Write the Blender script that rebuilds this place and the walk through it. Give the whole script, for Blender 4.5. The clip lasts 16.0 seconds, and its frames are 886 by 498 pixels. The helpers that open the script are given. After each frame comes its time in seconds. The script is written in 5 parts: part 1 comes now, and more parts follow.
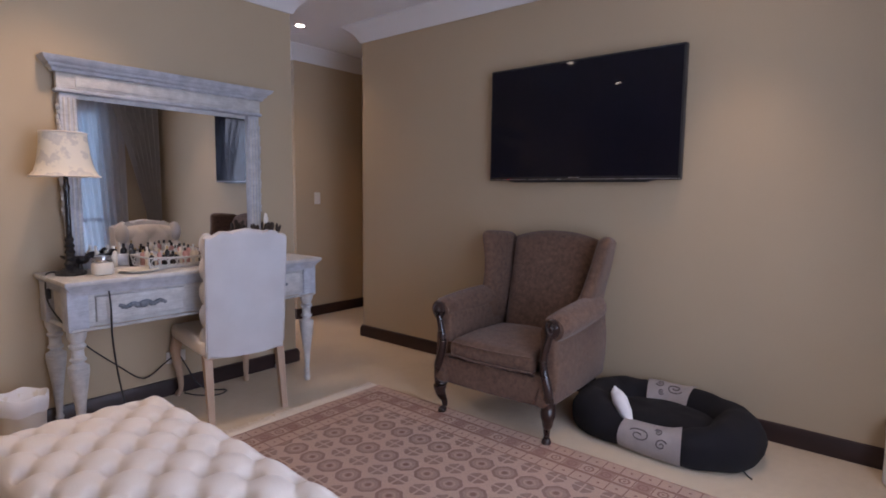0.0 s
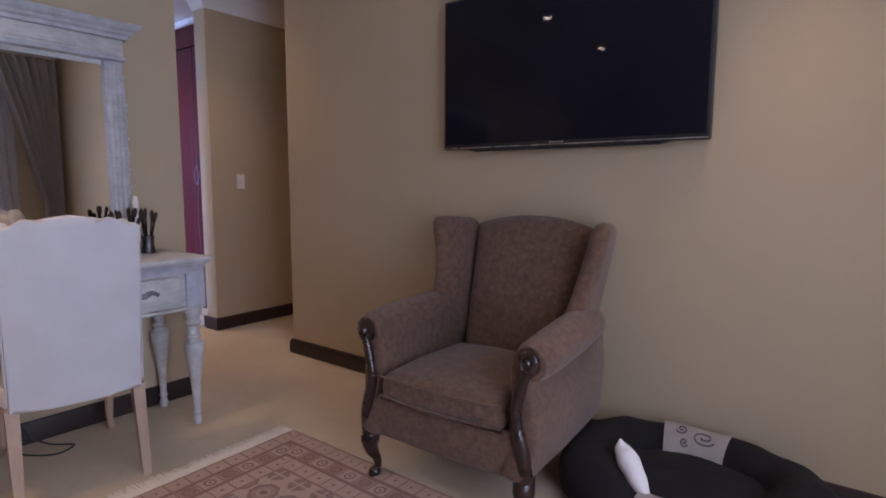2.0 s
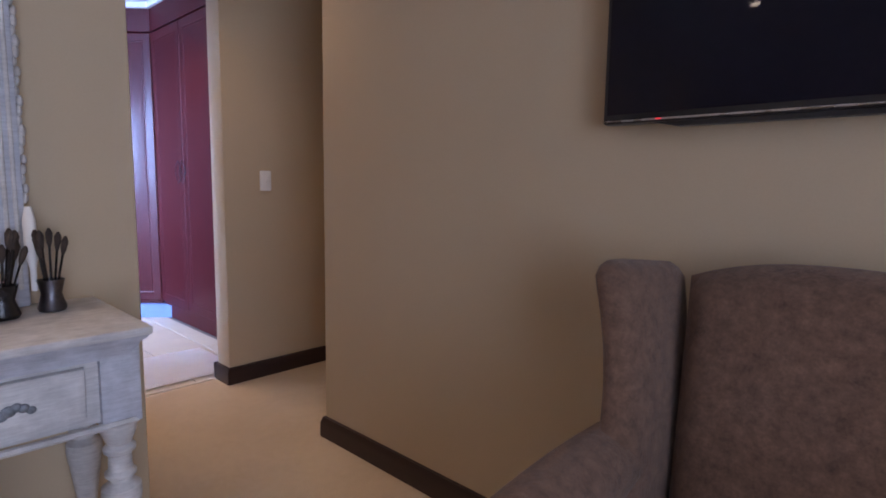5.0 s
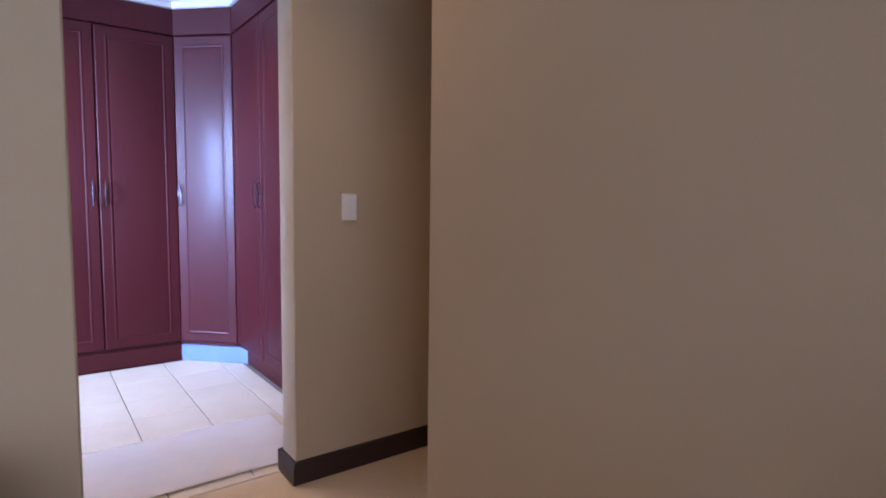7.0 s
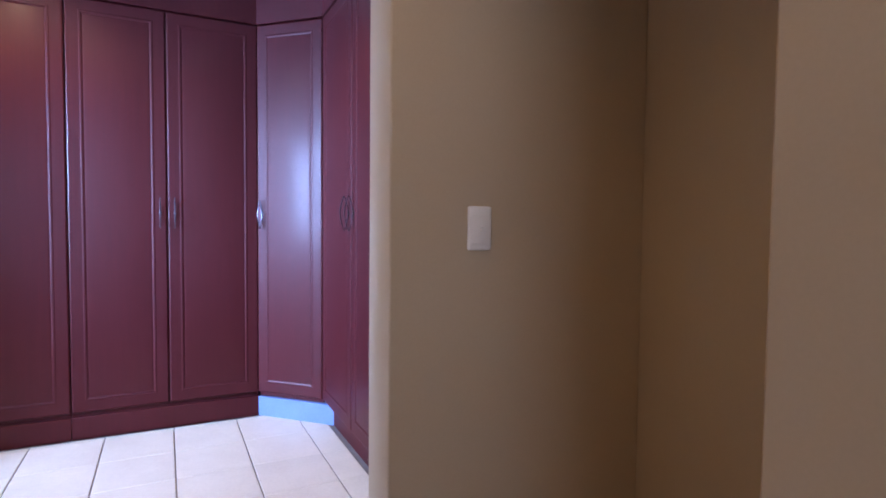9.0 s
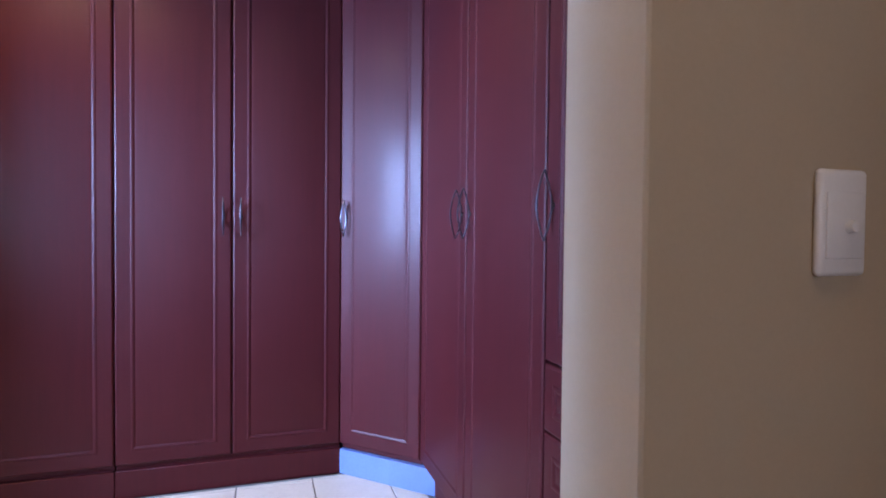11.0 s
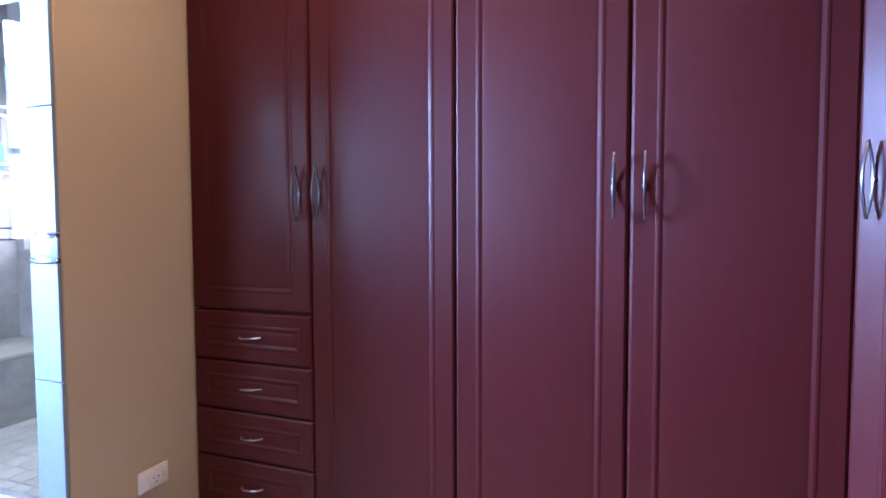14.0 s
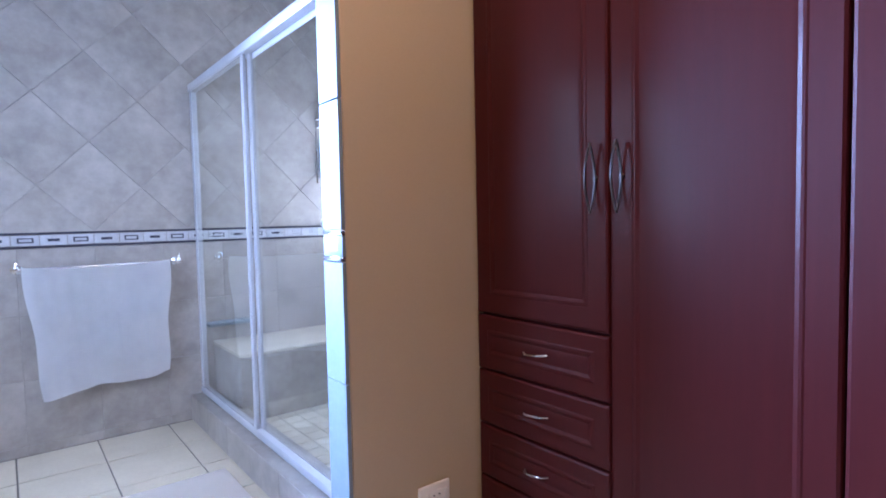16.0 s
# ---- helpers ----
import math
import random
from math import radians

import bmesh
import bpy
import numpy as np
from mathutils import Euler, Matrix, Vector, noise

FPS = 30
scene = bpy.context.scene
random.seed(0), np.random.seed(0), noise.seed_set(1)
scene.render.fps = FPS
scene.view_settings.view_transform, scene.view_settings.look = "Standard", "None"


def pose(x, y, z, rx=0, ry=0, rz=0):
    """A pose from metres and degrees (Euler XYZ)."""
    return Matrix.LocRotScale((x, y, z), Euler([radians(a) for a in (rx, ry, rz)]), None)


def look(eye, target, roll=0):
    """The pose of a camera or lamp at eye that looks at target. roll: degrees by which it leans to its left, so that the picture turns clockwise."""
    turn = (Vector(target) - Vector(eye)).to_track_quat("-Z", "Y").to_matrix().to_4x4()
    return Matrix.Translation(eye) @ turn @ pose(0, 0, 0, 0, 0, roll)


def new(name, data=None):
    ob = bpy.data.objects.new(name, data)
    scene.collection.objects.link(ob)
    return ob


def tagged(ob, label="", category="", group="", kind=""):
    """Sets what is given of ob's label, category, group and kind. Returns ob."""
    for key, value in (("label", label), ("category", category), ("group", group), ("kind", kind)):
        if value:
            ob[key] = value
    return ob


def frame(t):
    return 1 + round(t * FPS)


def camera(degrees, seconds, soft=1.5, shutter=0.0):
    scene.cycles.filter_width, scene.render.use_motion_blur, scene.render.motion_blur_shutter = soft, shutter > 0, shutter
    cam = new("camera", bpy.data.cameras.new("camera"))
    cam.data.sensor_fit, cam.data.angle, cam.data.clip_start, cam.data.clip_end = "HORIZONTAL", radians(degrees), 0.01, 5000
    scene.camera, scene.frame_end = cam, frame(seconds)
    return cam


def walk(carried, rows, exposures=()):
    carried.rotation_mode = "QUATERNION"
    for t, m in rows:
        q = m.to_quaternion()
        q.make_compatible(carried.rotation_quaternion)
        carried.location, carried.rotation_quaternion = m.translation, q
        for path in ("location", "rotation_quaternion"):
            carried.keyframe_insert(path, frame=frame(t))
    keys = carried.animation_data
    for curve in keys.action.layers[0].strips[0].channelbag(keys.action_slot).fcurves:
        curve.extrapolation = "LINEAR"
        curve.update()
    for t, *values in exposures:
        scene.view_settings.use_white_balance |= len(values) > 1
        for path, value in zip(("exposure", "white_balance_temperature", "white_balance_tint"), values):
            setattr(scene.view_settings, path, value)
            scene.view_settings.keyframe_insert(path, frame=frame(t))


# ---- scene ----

cam = camera(77.28, 16.0, 1.8)
PATH = [
    (0.0, 3.436, -3.233, 1.270, 84.14, -0.59, 40.04),
    (0.5, 3.336, -2.991, 1.254, 83.87, -0.39, 38.91),
    (1.0, 3.241, -2.776, 1.221, 83.65, -0.32, 38.41),
    (1.5, 3.117, -2.568, 1.192, 83.67, -0.31, 38.00),
    (2.0, 2.966, -2.377, 1.175, 83.39, -0.15, 37.53),
    (2.5, 2.820, -2.186, 1.167, 83.68, -0.29, 37.74),
    (3.0, 2.669, -2.023, 1.167, 83.62, -0.39, 38.45),
    (3.5, 2.476, -1.862, 1.146, 83.96, -0.50, 39.47),
    (5.8, 1.596, -1.189, 1.207, 83.77, -0.64, 46.59),
    (6.0, 1.505, -1.118, 1.203, 84.11, -0.55, 47.50),
    (6.5, 1.298, -0.999, 1.214, 84.17, -0.28, 50.19),
    (7.0, 1.071, -0.888, 1.222, 85.17, -0.68, 53.32),
    (7.5, 0.850, -0.787, 1.210, 86.39, -1.05, 55.67),
    (8.0, 0.608, -0.690, 1.210, 87.06, -1.05, 58.23),
    (8.2, 0.503, -0.651, 1.211, 87.02, -0.88, 59.30),
    (10.3, -0.383, -0.394, 1.183, 88.48, -0.69, 68.07),
    (10.5, -0.477, -0.396, 1.179, 88.47, -0.64, 68.54),
    (11.0, -0.692, -0.365, 1.177, 88.64, -0.59, 71.94),
    (11.5, -0.959, -0.304, 1.181, 88.50, -0.42, 77.11),
    (12.0, -1.204, -0.273, 1.185, 87.97, -0.46, 83.49),
    (12.5, -1.411, -0.272, 1.172, 87.82, -0.50, 90.14),
    (13.0, -1.608, -0.299, 1.166, 87.83, -0.27, 96.58),
    (13.5, -1.749, -0.381, 1.163, 87.35, -0.12, 102.89),
    (14.0, -1.892, -0.443, 1.166, 87.11, 0.17, 110.52),
    (14.5, -2.020, -0.492, 1.161, 87.11, 0.36, 118.04),
    (15.0, -2.127, -0.534, 1.174, 86.91, 0.66, 125.59),
    (15.5, -2.205, -0.568, 1.168, 86.86, 1.07, 134.39),
    (16.0, -2.247, -0.651, 1.161, 86.90, 1.19, 141.66),
]
walk(cam, [(row[0], pose(*row[1:])) for row in PATH],
     [(0.0, 0.0, 6500, 26), (3.5, 0.0, 6500, 26), (5.8, 0.25, 6500, 26), (8.2, 0.28, 6500, 26), (10.3, 0.0, 6500, 26),
      (11.5, -0.05, 6500, 26), (13.5, 0.15, 6500, 26), (16.0, -0.12, 6500, 26)])

# ---- world and light ----
DAY = (0.69, 0.805, 1.0)
LAMP = (1.0, 0.74, 0.47)

world = bpy.data.worlds.new("world")
scene.world = world
world.use_nodes = True
wn = world.node_tree
sky = wn.nodes.new("ShaderNodeTexSky")
sky.sky_type, sky.sun_disc = "NISHITA", False
sky.sun_elevation, sky.sun_rotation = radians(40), radians(120)
wn.links.new(sky.outputs["Color"], wn.nodes["Background"].inputs["Color"])
wn.nodes["Background"].inputs["Strength"].default_value = 0.12
scene.view_settings.exposure = 0.0


def area_lamp(name, eye, target, w, h, watts, colour, spread=180):
    data = bpy.data.lights.new(name, "AREA")
    data.shape, data.size, data.size_y, data.energy, data.color = "RECTANGLE", w, h, watts, colour
    data.spread = radians(spread)
    ob = new(name, data)
    ob.matrix_basis = look(eye, target)
    return ob


def spot_lamp(name, x, y, z, watts, spread):
    data = bpy.data.lights.new(name, "SPOT")
    data.energy, data.color, data.spot_size, data.spot_blend, data.shadow_soft_size = watts, LAMP, radians(spread), 0.9, 0.08
    ob = new(name, data)
    ob.matrix_basis = look((x, y, z), (x, y - 0.001, 0))
    return ob


area_lamp("bedroom_window_light", (4.03, -1.95, 1.30), (0, -2.3, 1.0), 1.86, 1.9, 43, DAY)
area_lamp("bathroom_window_light", (-1.75, -4.20, 1.74), (-3.55, 0.16, 0.9), 0.8, 1.38, 135, (0.29, 0.52, 1.0), 60)
area_lamp("bathroom_side_window_light", (-1.25, -2.80, 1.50), (-3.3, -3.6, 0.3), 0.6, 1.1, 42, (0.42, 0.66, 1.0), 172)
area_lamp("shower_window_light", (-4.26, -3.80, 1.42), (0, -3.80, 1.3), 0.5, 0.8, 18, (0.62, 0.78, 1.0))

# downlights in the ceilings: x, y, watts, spread in degrees; the last is an added fill
DOWNLIGHTS = [(0.60, -2.35, 46, 115), (0.56, -3.68, 28, 115), (2.77, -0.41, 34, 66), (-0.557, -0.352, 20, 120), (-2.25, -0.30, 50, 125),
              # no known fitting here: added to brighten the stub wall
              (-2.85, -1.25, 68, 155)]

# ---- materials ----
def material(name):
    m = bpy.data.materials.new(name)
    m.use_nodes = True
    nt = m.node_tree
    return m, nt, nt.nodes["Principled BSDF"]


def add(nt, kind, **values):
    n = nt.nodes.new(kind)
    for key, value in values.items():
        n.inputs[key].default_value = value
    return n


def coords(nt, scale=(1, 1, 1), rot=(0, 0, 0)):
    tc = nt.nodes.new("ShaderNodeTexCoord")
    mp = nt.nodes.new("ShaderNodeMapping")
    mp.inputs["Scale"].default_value, mp.inputs["Rotation"].default_value = scale, rot
    nt.links.new(tc.outputs["Object"], mp.inputs["Vector"])
    return mp.outputs["Vector"]


def noise_of(nt, vec, scale, detail=4.0, rough=0.55):
    n = add(nt, "ShaderNodeTexNoise", Scale=scale, Detail=detail, Roughness=rough)
    nt.links.new(vec, n.inputs["Vector"])
    return n.outputs["Fac"]


def ramp(nt, fac, stops):
    r = nt.nodes.new("ShaderNodeValToRGB")
    el = r.color_ramp.elements
    while len(el) < len(stops):
        el.new(0.5)
    for e, (p, c) in zip(el, stops):
        e.position, e.color = p, (*c, 1)
    nt.links.new(fac, r.inputs["Fac"])
    return r.outputs["Color"]


def mix(nt, a, b, fac, blend="MIX"):
    n = nt.nodes.new("ShaderNodeMix")
    n.data_type, n.blend_type = "RGBA", blend
    for sock, v in ((n.inputs[0], fac), (n.inputs[6], a), (n.inputs[7], b)):
        if isinstance(v, (int, float)):
            sock.default_value = v
        elif isinstance(v, tuple):
            sock.default_value = (*v, 1)
        else:
            nt.links.new(v, sock)
    return n.outputs[2]


def math_node(nt, op, a, b=0.0, c=0.0):
    n = nt.nodes.new("ShaderNodeMath")
    n.operation = op
    for i, v in enumerate((a, b, c)):
        if isinstance(v, (int, float)):
            n.inputs[i].default_value = v
        else:
            nt.links.new(v, n.inputs[i])
    return n.outputs[0]


def bump(nt, bsdf, height, strength=0.3, dist=0.01):
    b = add(nt, "ShaderNodeBump", Strength=strength, Distance=dist)
    nt.links.new(height, b.inputs["Height"])
    nt.links.new(b.outputs["Normal"], bsdf.inputs["Normal"])


def surface(name, dark, light, scale=6.0, fine=120.0, rough=0.6, rough_var=0.1, metal=0.0, relief=0.15, dist=0.002,
            stretch=(1, 1, 1), sheen=0.0, coat=0.0, random_amount=0.0):
    """A plain surface with broad mottling, fine grain, uneven gloss and relief."""
    m, nt, p = material(name)
    v = coords(nt, stretch)
    if random_amount:
        piece = nt.nodes.new("ShaderNodeObjectInfo")
        shifted = nt.nodes.new("ShaderNodeVectorMath")
        nt.links.new(v, shifted.inputs[0])
        nt.links.new(math_node(nt, "MULTIPLY", piece.outputs["Random"], 60.0), shifted.inputs[1])
        v = shifted.outputs[0]
    broad, grain = noise_of(nt, v, scale, 3.0), noise_of(nt, v, fine, 5.0, 0.65)
    both = math_node(nt, "ADD", math_node(nt, "MULTIPLY", broad, 0.6), math_node(nt, "MULTIPLY", grain, 0.4))
    col = ramp(nt, both, [(0.3, dark), (0.7, light)])
    if random_amount:
        info = nt.nodes.new("ShaderNodeObjectInfo")
        val = math_node(nt, "ADD", math_node(nt, "MULTIPLY", info.outputs["Random"], random_amount), 1 - random_amount / 2)
        hsv = nt.nodes.new("ShaderNodeHueSaturation")
        nt.links.new(val, hsv.inputs["Value"])
        nt.links.new(col, hsv.inputs["Color"])
        col = hsv.outputs["Color"]
    nt.links.new(col, p.inputs["Base Color"])
    nt.links.new(math_node(nt, "ADD", math_node(nt, "MULTIPLY", broad, rough_var * 2), rough - rough_var), p.inputs["Roughness"])
    p.inputs["Metallic"].default_value = metal
    p.inputs["Sheen Weight"].default_value = sheen
    p.inputs["Coat Weight"].default_value = coat
    bump(nt, p, grain, relief, dist)
    return m


def emitter(name, colour, strength):
    m, nt, p = material(name)
    p.inputs["Base Color"].default_value = (*colour, 1)
    p.inputs["Emission Color"].default_value = (*colour, 1)
    p.inputs["Emission Strength"].default_value = strength
    return m


def wood_gloss(name):
    """Red mahogany foil: faint upright grain, satin gloss with a slight orange peel."""
    m, nt, p = material(name)
    v = coords(nt, (14, 14, 0.8))
    g1 = noise_of(nt, v, 3.0, 6.0, 0.7)
    g2 = noise_of(nt, coords(nt, (1, 1, 0.5)), 1.8, 2.0)
    both = math_node(nt, "ADD", math_node(nt, "MULTIPLY", g1, 0.65), math_node(nt, "MULTIPLY", g2, 0.35))
    col = ramp(nt, both, [(0.25, (0.044, 0.0031, 0.0040)), (0.75, (0.066, 0.0047, 0.0058))])
    nt.links.new(col, p.inputs["Base Color"])
    nt.links.new(math_node(nt, "ADD", math_node(nt, "MULTIPLY", g2, 0.08), 0.475), p.inputs["Roughness"])
    p.inputs["IOR"].default_value = 1.38
    p.inputs["Specular IOR Level"].default_value = 0.36
    p.inputs["Anisotropic"].default_value = 0.45
    p.inputs["Coat Weight"].default_value = 0.06
    p.inputs["Coat Roughness"].default_value = 0.2
    bump(nt, p, noise_of(nt, coords(nt), 260.0, 2.0), 0.06, 0.001)
    return m


def carpet_mat():
    m, nt, p = material("carpet_pile")
    v = coords(nt)
    broad, mid, fine = noise_of(nt, v, 2.2, 4.0), noise_of(nt, v, 26.0, 3.0), noise_of(nt, v, 420.0, 3.0, 0.7)
    both = math_node(nt, "ADD", math_node(nt, "MULTIPLY", broad, 0.45), math_node(nt, "ADD", math_node(nt, "MULTIPLY", mid, 0.25), math_node(nt, "MULTIPLY", fine, 0.3)))
    nt.links.new(ramp(nt, both, [(0.3, (0.52, 0.39, 0.24)), (0.72, (0.72, 0.57, 0.38))]), p.inputs["Base Color"])
    p.inputs["Roughness"].default_value = 0.95
    p.inputs["Sheen Weight"].default_value = 0.3
    bump(nt, p, fine, 0.6, 0.006)
    return m


def rug_mat(x0, x1, y0, y1):
    """Rows of octagons on a warm ground inside banded borders with small medallions."""
    m, nt, p = material("rug_weave")
    tc = nt.nodes.new("ShaderNodeTexCoord")
    sep = nt.nodes.new("ShaderNodeSeparateXYZ")
    nt.links.new(tc.outputs["Object"], sep.inputs[0])
    X, Y = sep.outputs[0], sep.outputs[1]
    M = lambda op, a, b=0.0, c=0.0: math_node(nt, op, a, b, c)

    def cell(u, pitch):
        return M("SUBTRACT", M("FRACT", M("DIVIDE", u, pitch)), 0.5)

    OX, OY = -1.604 + 0.06475, 1.215 + 0.119    # octagon centres

    def octagon(a, b, pitch_x, pitch_y, shift_x=0.0, shift_y=0.0):
        """Octagonal distance from the cell's centre, in units of 0.1295 m."""
        cx = M("ABSOLUTE", cell(M("ADD", a, shift_x), pitch_x))
        cy = M("MULTIPLY", M("ABSOLUTE", cell(M("ADD", b, shift_y), pitch_y)), pitch_y / pitch_x)
        return M("MAXIMUM", M("MAXIMUM", cx, cy), M("MULTIPLY", M("ADD", cx, cy), 0.72))

    big = octagon(X, Y, 0.1295, 0.238, OX, OY)
    small = octagon(X, Y, 0.1295, 0.238, OX + 0.06475, OY + 0.119)
    wobble = noise_of(nt, tc.outputs["Object"], 60.0, 3.0, 0.7)
    fill = M("MULTIPLY", M("LESS_THAN", big, 0.44), 0.50)
    rim = M("MULTIPLY", M("MULTIPLY", M("GREATER_THAN", big, 0.34), M("LESS_THAN", big, 0.455)), 0.80)
    pale = M("MULTIPLY", M("GREATER_THAN", big, 0.15), M("LESS_THAN", big, 0.21))
    core = M("LESS_THAN", big, 0.10)
    sx = M("ABSOLUTE", cell(M("ADD", X, OX + 0.06475), 0.1295))
    sy = M("MULTIPLY", M("ABSOLUTE", cell(M("ADD", Y, OY + 0.119), 0.238)), 1.838)
    gaps = M("MULTIPLY", M("GREATER_THAN", sx, 0.035), M("GREATER_THAN", sy, 0.035))
    diamond = M("MULTIPLY", M("MULTIPLY", M("LESS_THAN", small, 0.35), gaps), M("ADD", 0.55, M("MULTIPLY", wobble, 0.3)))
    fill = M("SUBTRACT", fill, M("MULTIPLY", pale, 0.35))
    motif = M("MAXIMUM", M("MAXIMUM", M("MAXIMUM", fill, rim), core), diamond)
    # distance in from the edge
    dx = M("MINIMUM", M("SUBTRACT", X, x0), M("SUBTRACT", x1, X))
    dy = M("MINIMUM", M("SUBTRACT", Y, y0), M("SUBTRACT", y1, Y))
    d = M("MINIMUM", dx, dy)
    in_field = M("GREATER_THAN", d, 0.26)
    stripe = M("LESS_THAN", M("ABSOLUTE", M("SUBTRACT", M("FRACT", M("DIVIDE", d, 0.0867)), 0.5)), 0.40)
    along = M("ADD", M("MULTIPLY", X, M("LESS_THAN", dy, dx)), M("MULTIPLY", Y, M("GREATER_THAN", dy, dx)))
    ca = M("ABSOLUTE", M("SUBTRACT", M("FRACT", M("DIVIDE", along, 0.0840)), 0.5))
    cb = M("ABSOLUTE", M("SUBTRACT", M("FRACT", M("DIVIDE", d, 0.0867)), 0.5))
    bm_ = M("MAXIMUM", M("MAXIMUM", ca, cb), M("MULTIPLY", M("ADD", ca, cb), 0.72))
    bring = M("MULTIPLY", M("GREATER_THAN", bm_, 0.19), M("LESS_THAN", bm_, 0.29))
    bdot = M("LESS_THAN", bm_, 0.08)
    middle = M("LESS_THAN", M("ABSOLUTE", M("SUBTRACT", d, 0.13)), 0.0433)
    bars_b = M("MULTIPLY", M("GREATER_THAN", ca, 0.465), M("LESS_THAN", cb, 0.38))
    bmotif = M("MAXIMUM", M("MAXIMUM", M("MULTIPLY", bring, middle), bars_b), bdot)
    wear = noise_of(nt, tc.outputs["Object"], 5.0, 4.0)
    knots = noise_of(nt, tc.outputs["Object"], 300.0, 3.0, 0.7)
    field = mix(nt, (0.80, 0.61, 0.50), (0.29, 0.120, 0.090), M("MULTIPLY", motif, M("ADD", 0.62, M("MULTIPLY", wobble, 0.5))))
    band = mix(nt, (0.80, 0.60, 0.48), (0.40, 0.16, 0.12), M("MULTIPLY", bmotif, M("ADD", 0.62, M("MULTIPLY", wobble, 0.5))))
    parity = M("GREATER_THAN", M("FRACT", M("DIVIDE", along, 0.168)), 0.5)
    cells = M("MULTIPLY", M("MULTIPLY", parity, middle), M("LESS_THAN", M("MAXIMUM", ca, cb), 0.42))
    band = mix(nt, band, (0.50, 0.25, 0.19), M("MULTIPLY", cells, M("SUBTRACT", 0.75, bring)))
    band = mix(nt, (0.46, 0.23, 0.17), band, stripe)
    col = mix(nt, band, field, in_field)
    col = mix(nt, col, (0.72, 0.54, 0.43), M("MULTIPLY", wear, 0.30))
    col = mix(nt, col, (0.25, 0.14, 0.10), M("MULTIPLY", M("GREATER_THAN", knots, 0.58), 0.25))
    nt.links.new(col, p.inputs["Base Color"])
    p.inputs["Roughness"].default_value = 0.95
    p.inputs["Sheen Weight"].default_value = 0.15
    bump(nt, p, knots, 0.5, 0.003)
    return m


def shade_mat():
    """Cream lampshade cloth with a faded grey print."""
    m, nt, p = material("printed_shade_cloth")
    v = coords(nt)
    f = noise_of(nt, v, 17.0, 3.0, 0.6)
    nt.links.new(ramp(nt, f, [(0.52, (0.78, 0.72, 0.60)), (0.60, (0.60, 0.56, 0.50)), (0.75, (0.70, 0.65, 0.56))]), p.inputs["Base Color"])
    p.inputs["Roughness"].default_value = 0.9
    bump(nt, p, noise_of(nt, v, 500.0, 2.0), 0.2, 0.001)
    return m


def glass_mat(name, rough=0.0, tint=(0.97, 0.99, 0.98)):
    m, nt, p = material(name)
    p.inputs["Base Color"].default_value = (*tint, 1)
    p.inputs["Transmission Weight"].default_value = 1.0
    p.inputs["Roughness"].default_value = rough
    p.inputs["IOR"].default_value = 1.3
    return m


def sheer_mat():
    m, nt, p = material("sheer_voile")
    tr = nt.nodes.new("ShaderNodeBsdfTransparent")
    tl = nt.nodes.new("ShaderNodeBsdfTranslucent")
    tl.inputs["Color"].default_value = (0.75, 0.76, 0.80, 1)
    a, b = nt.nodes.new("ShaderNodeMixShader"), nt.nodes.new("ShaderNodeMixShader")
    p.inputs["Base Color"].default_value = (0.55, 0.55, 0.58, 1)
    p.inputs["Roughness"].default_value = 0.9
    a.inputs[0].default_value, b.inputs[0].default_value = 0.45, 0.12
    nt.links.new(p.outputs[0], a.inputs[1])
    nt.links.new(tl.outputs[0], a.inputs[2])
    nt.links.new(a.outputs[0], b.inputs[1])
    nt.links.new(tr.outputs[0], b.inputs[2])
    nt.links.new(b.outputs[0], nt.nodes["Material Output"].inputs["Surface"])
    return m


def limed_wood(name, base, light, streak=0.5):
    """Distressed paint over timber: streaky, with worn grain."""
    m, nt, p = material(name)
    v = coords(nt, (3, 3, 3))
    st = noise_of(nt, coords(nt, (9, 3, 30)), 6.0, 6.0, 0.7)
    br = noise_of(nt, v, 5.0, 4.0, 0.6)
    both = math_node(nt, "ADD", math_node(nt, "MULTIPLY", st, streak), math_node(nt, "MULTIPLY", br, 1 - streak))
    nt.links.new(ramp(nt, both, [(0.36, base), (0.50, tuple((a + b) / 2 for a, b in zip(base, light))), (0.62, light)]), p.inputs["Base Color"])
    p.inputs["Roughness"].default_value = 0.65
    bump(nt, p, st, 0.25, 0.002)
    return m


WALL = surface("beige_wall_paint", (0.458, 0.362, 0.243), (0.503, 0.399, 0.270), 1.2, 160, 0.75, 0.05, relief=0.12, dist=0.0015)
CEIL = surface("white_ceiling_paint", (0.76, 0.76, 0.76), (0.82, 0.82, 0.82), 1.5, 140, 0.85, 0.04, relief=0.08)
SKIRT = surface("dark_mahogany_skirting", (0.018, 0.010, 0.010), (0.042, 0.020, 0.018), 3, 60, 0.38, 0.08, stretch=(1, 1, 6), relief=0.1)
CARPET = carpet_mat()
RED = wood_gloss("mahogany_foil")
STEEL = surface("brushed_steel", (0.40, 0.40, 0.42), (0.62, 0.62, 0.64), 20, 300, 0.28, 0.05, metal=1.0, relief=0.05)
PEWTER = surface("dark_pewter", (0.09, 0.09, 0.10), (0.20, 0.20, 0.23), 20, 300, 0.30, 0.05, metal=1.0, relief=0.05)
CHROME = surface("chrome", (0.78, 0.78, 0.80), (0.86, 0.86, 0.88), 10, 300, 0.10, 0.03, metal=1.0, relief=0.01)
FLOOR_TILE = surface("cream_floor_tile", (0.53, 0.465, 0.36), (0.66, 0.59, 0.47), 4, 70, 0.48, 0.08, relief=0.06, random_amount=0.03)
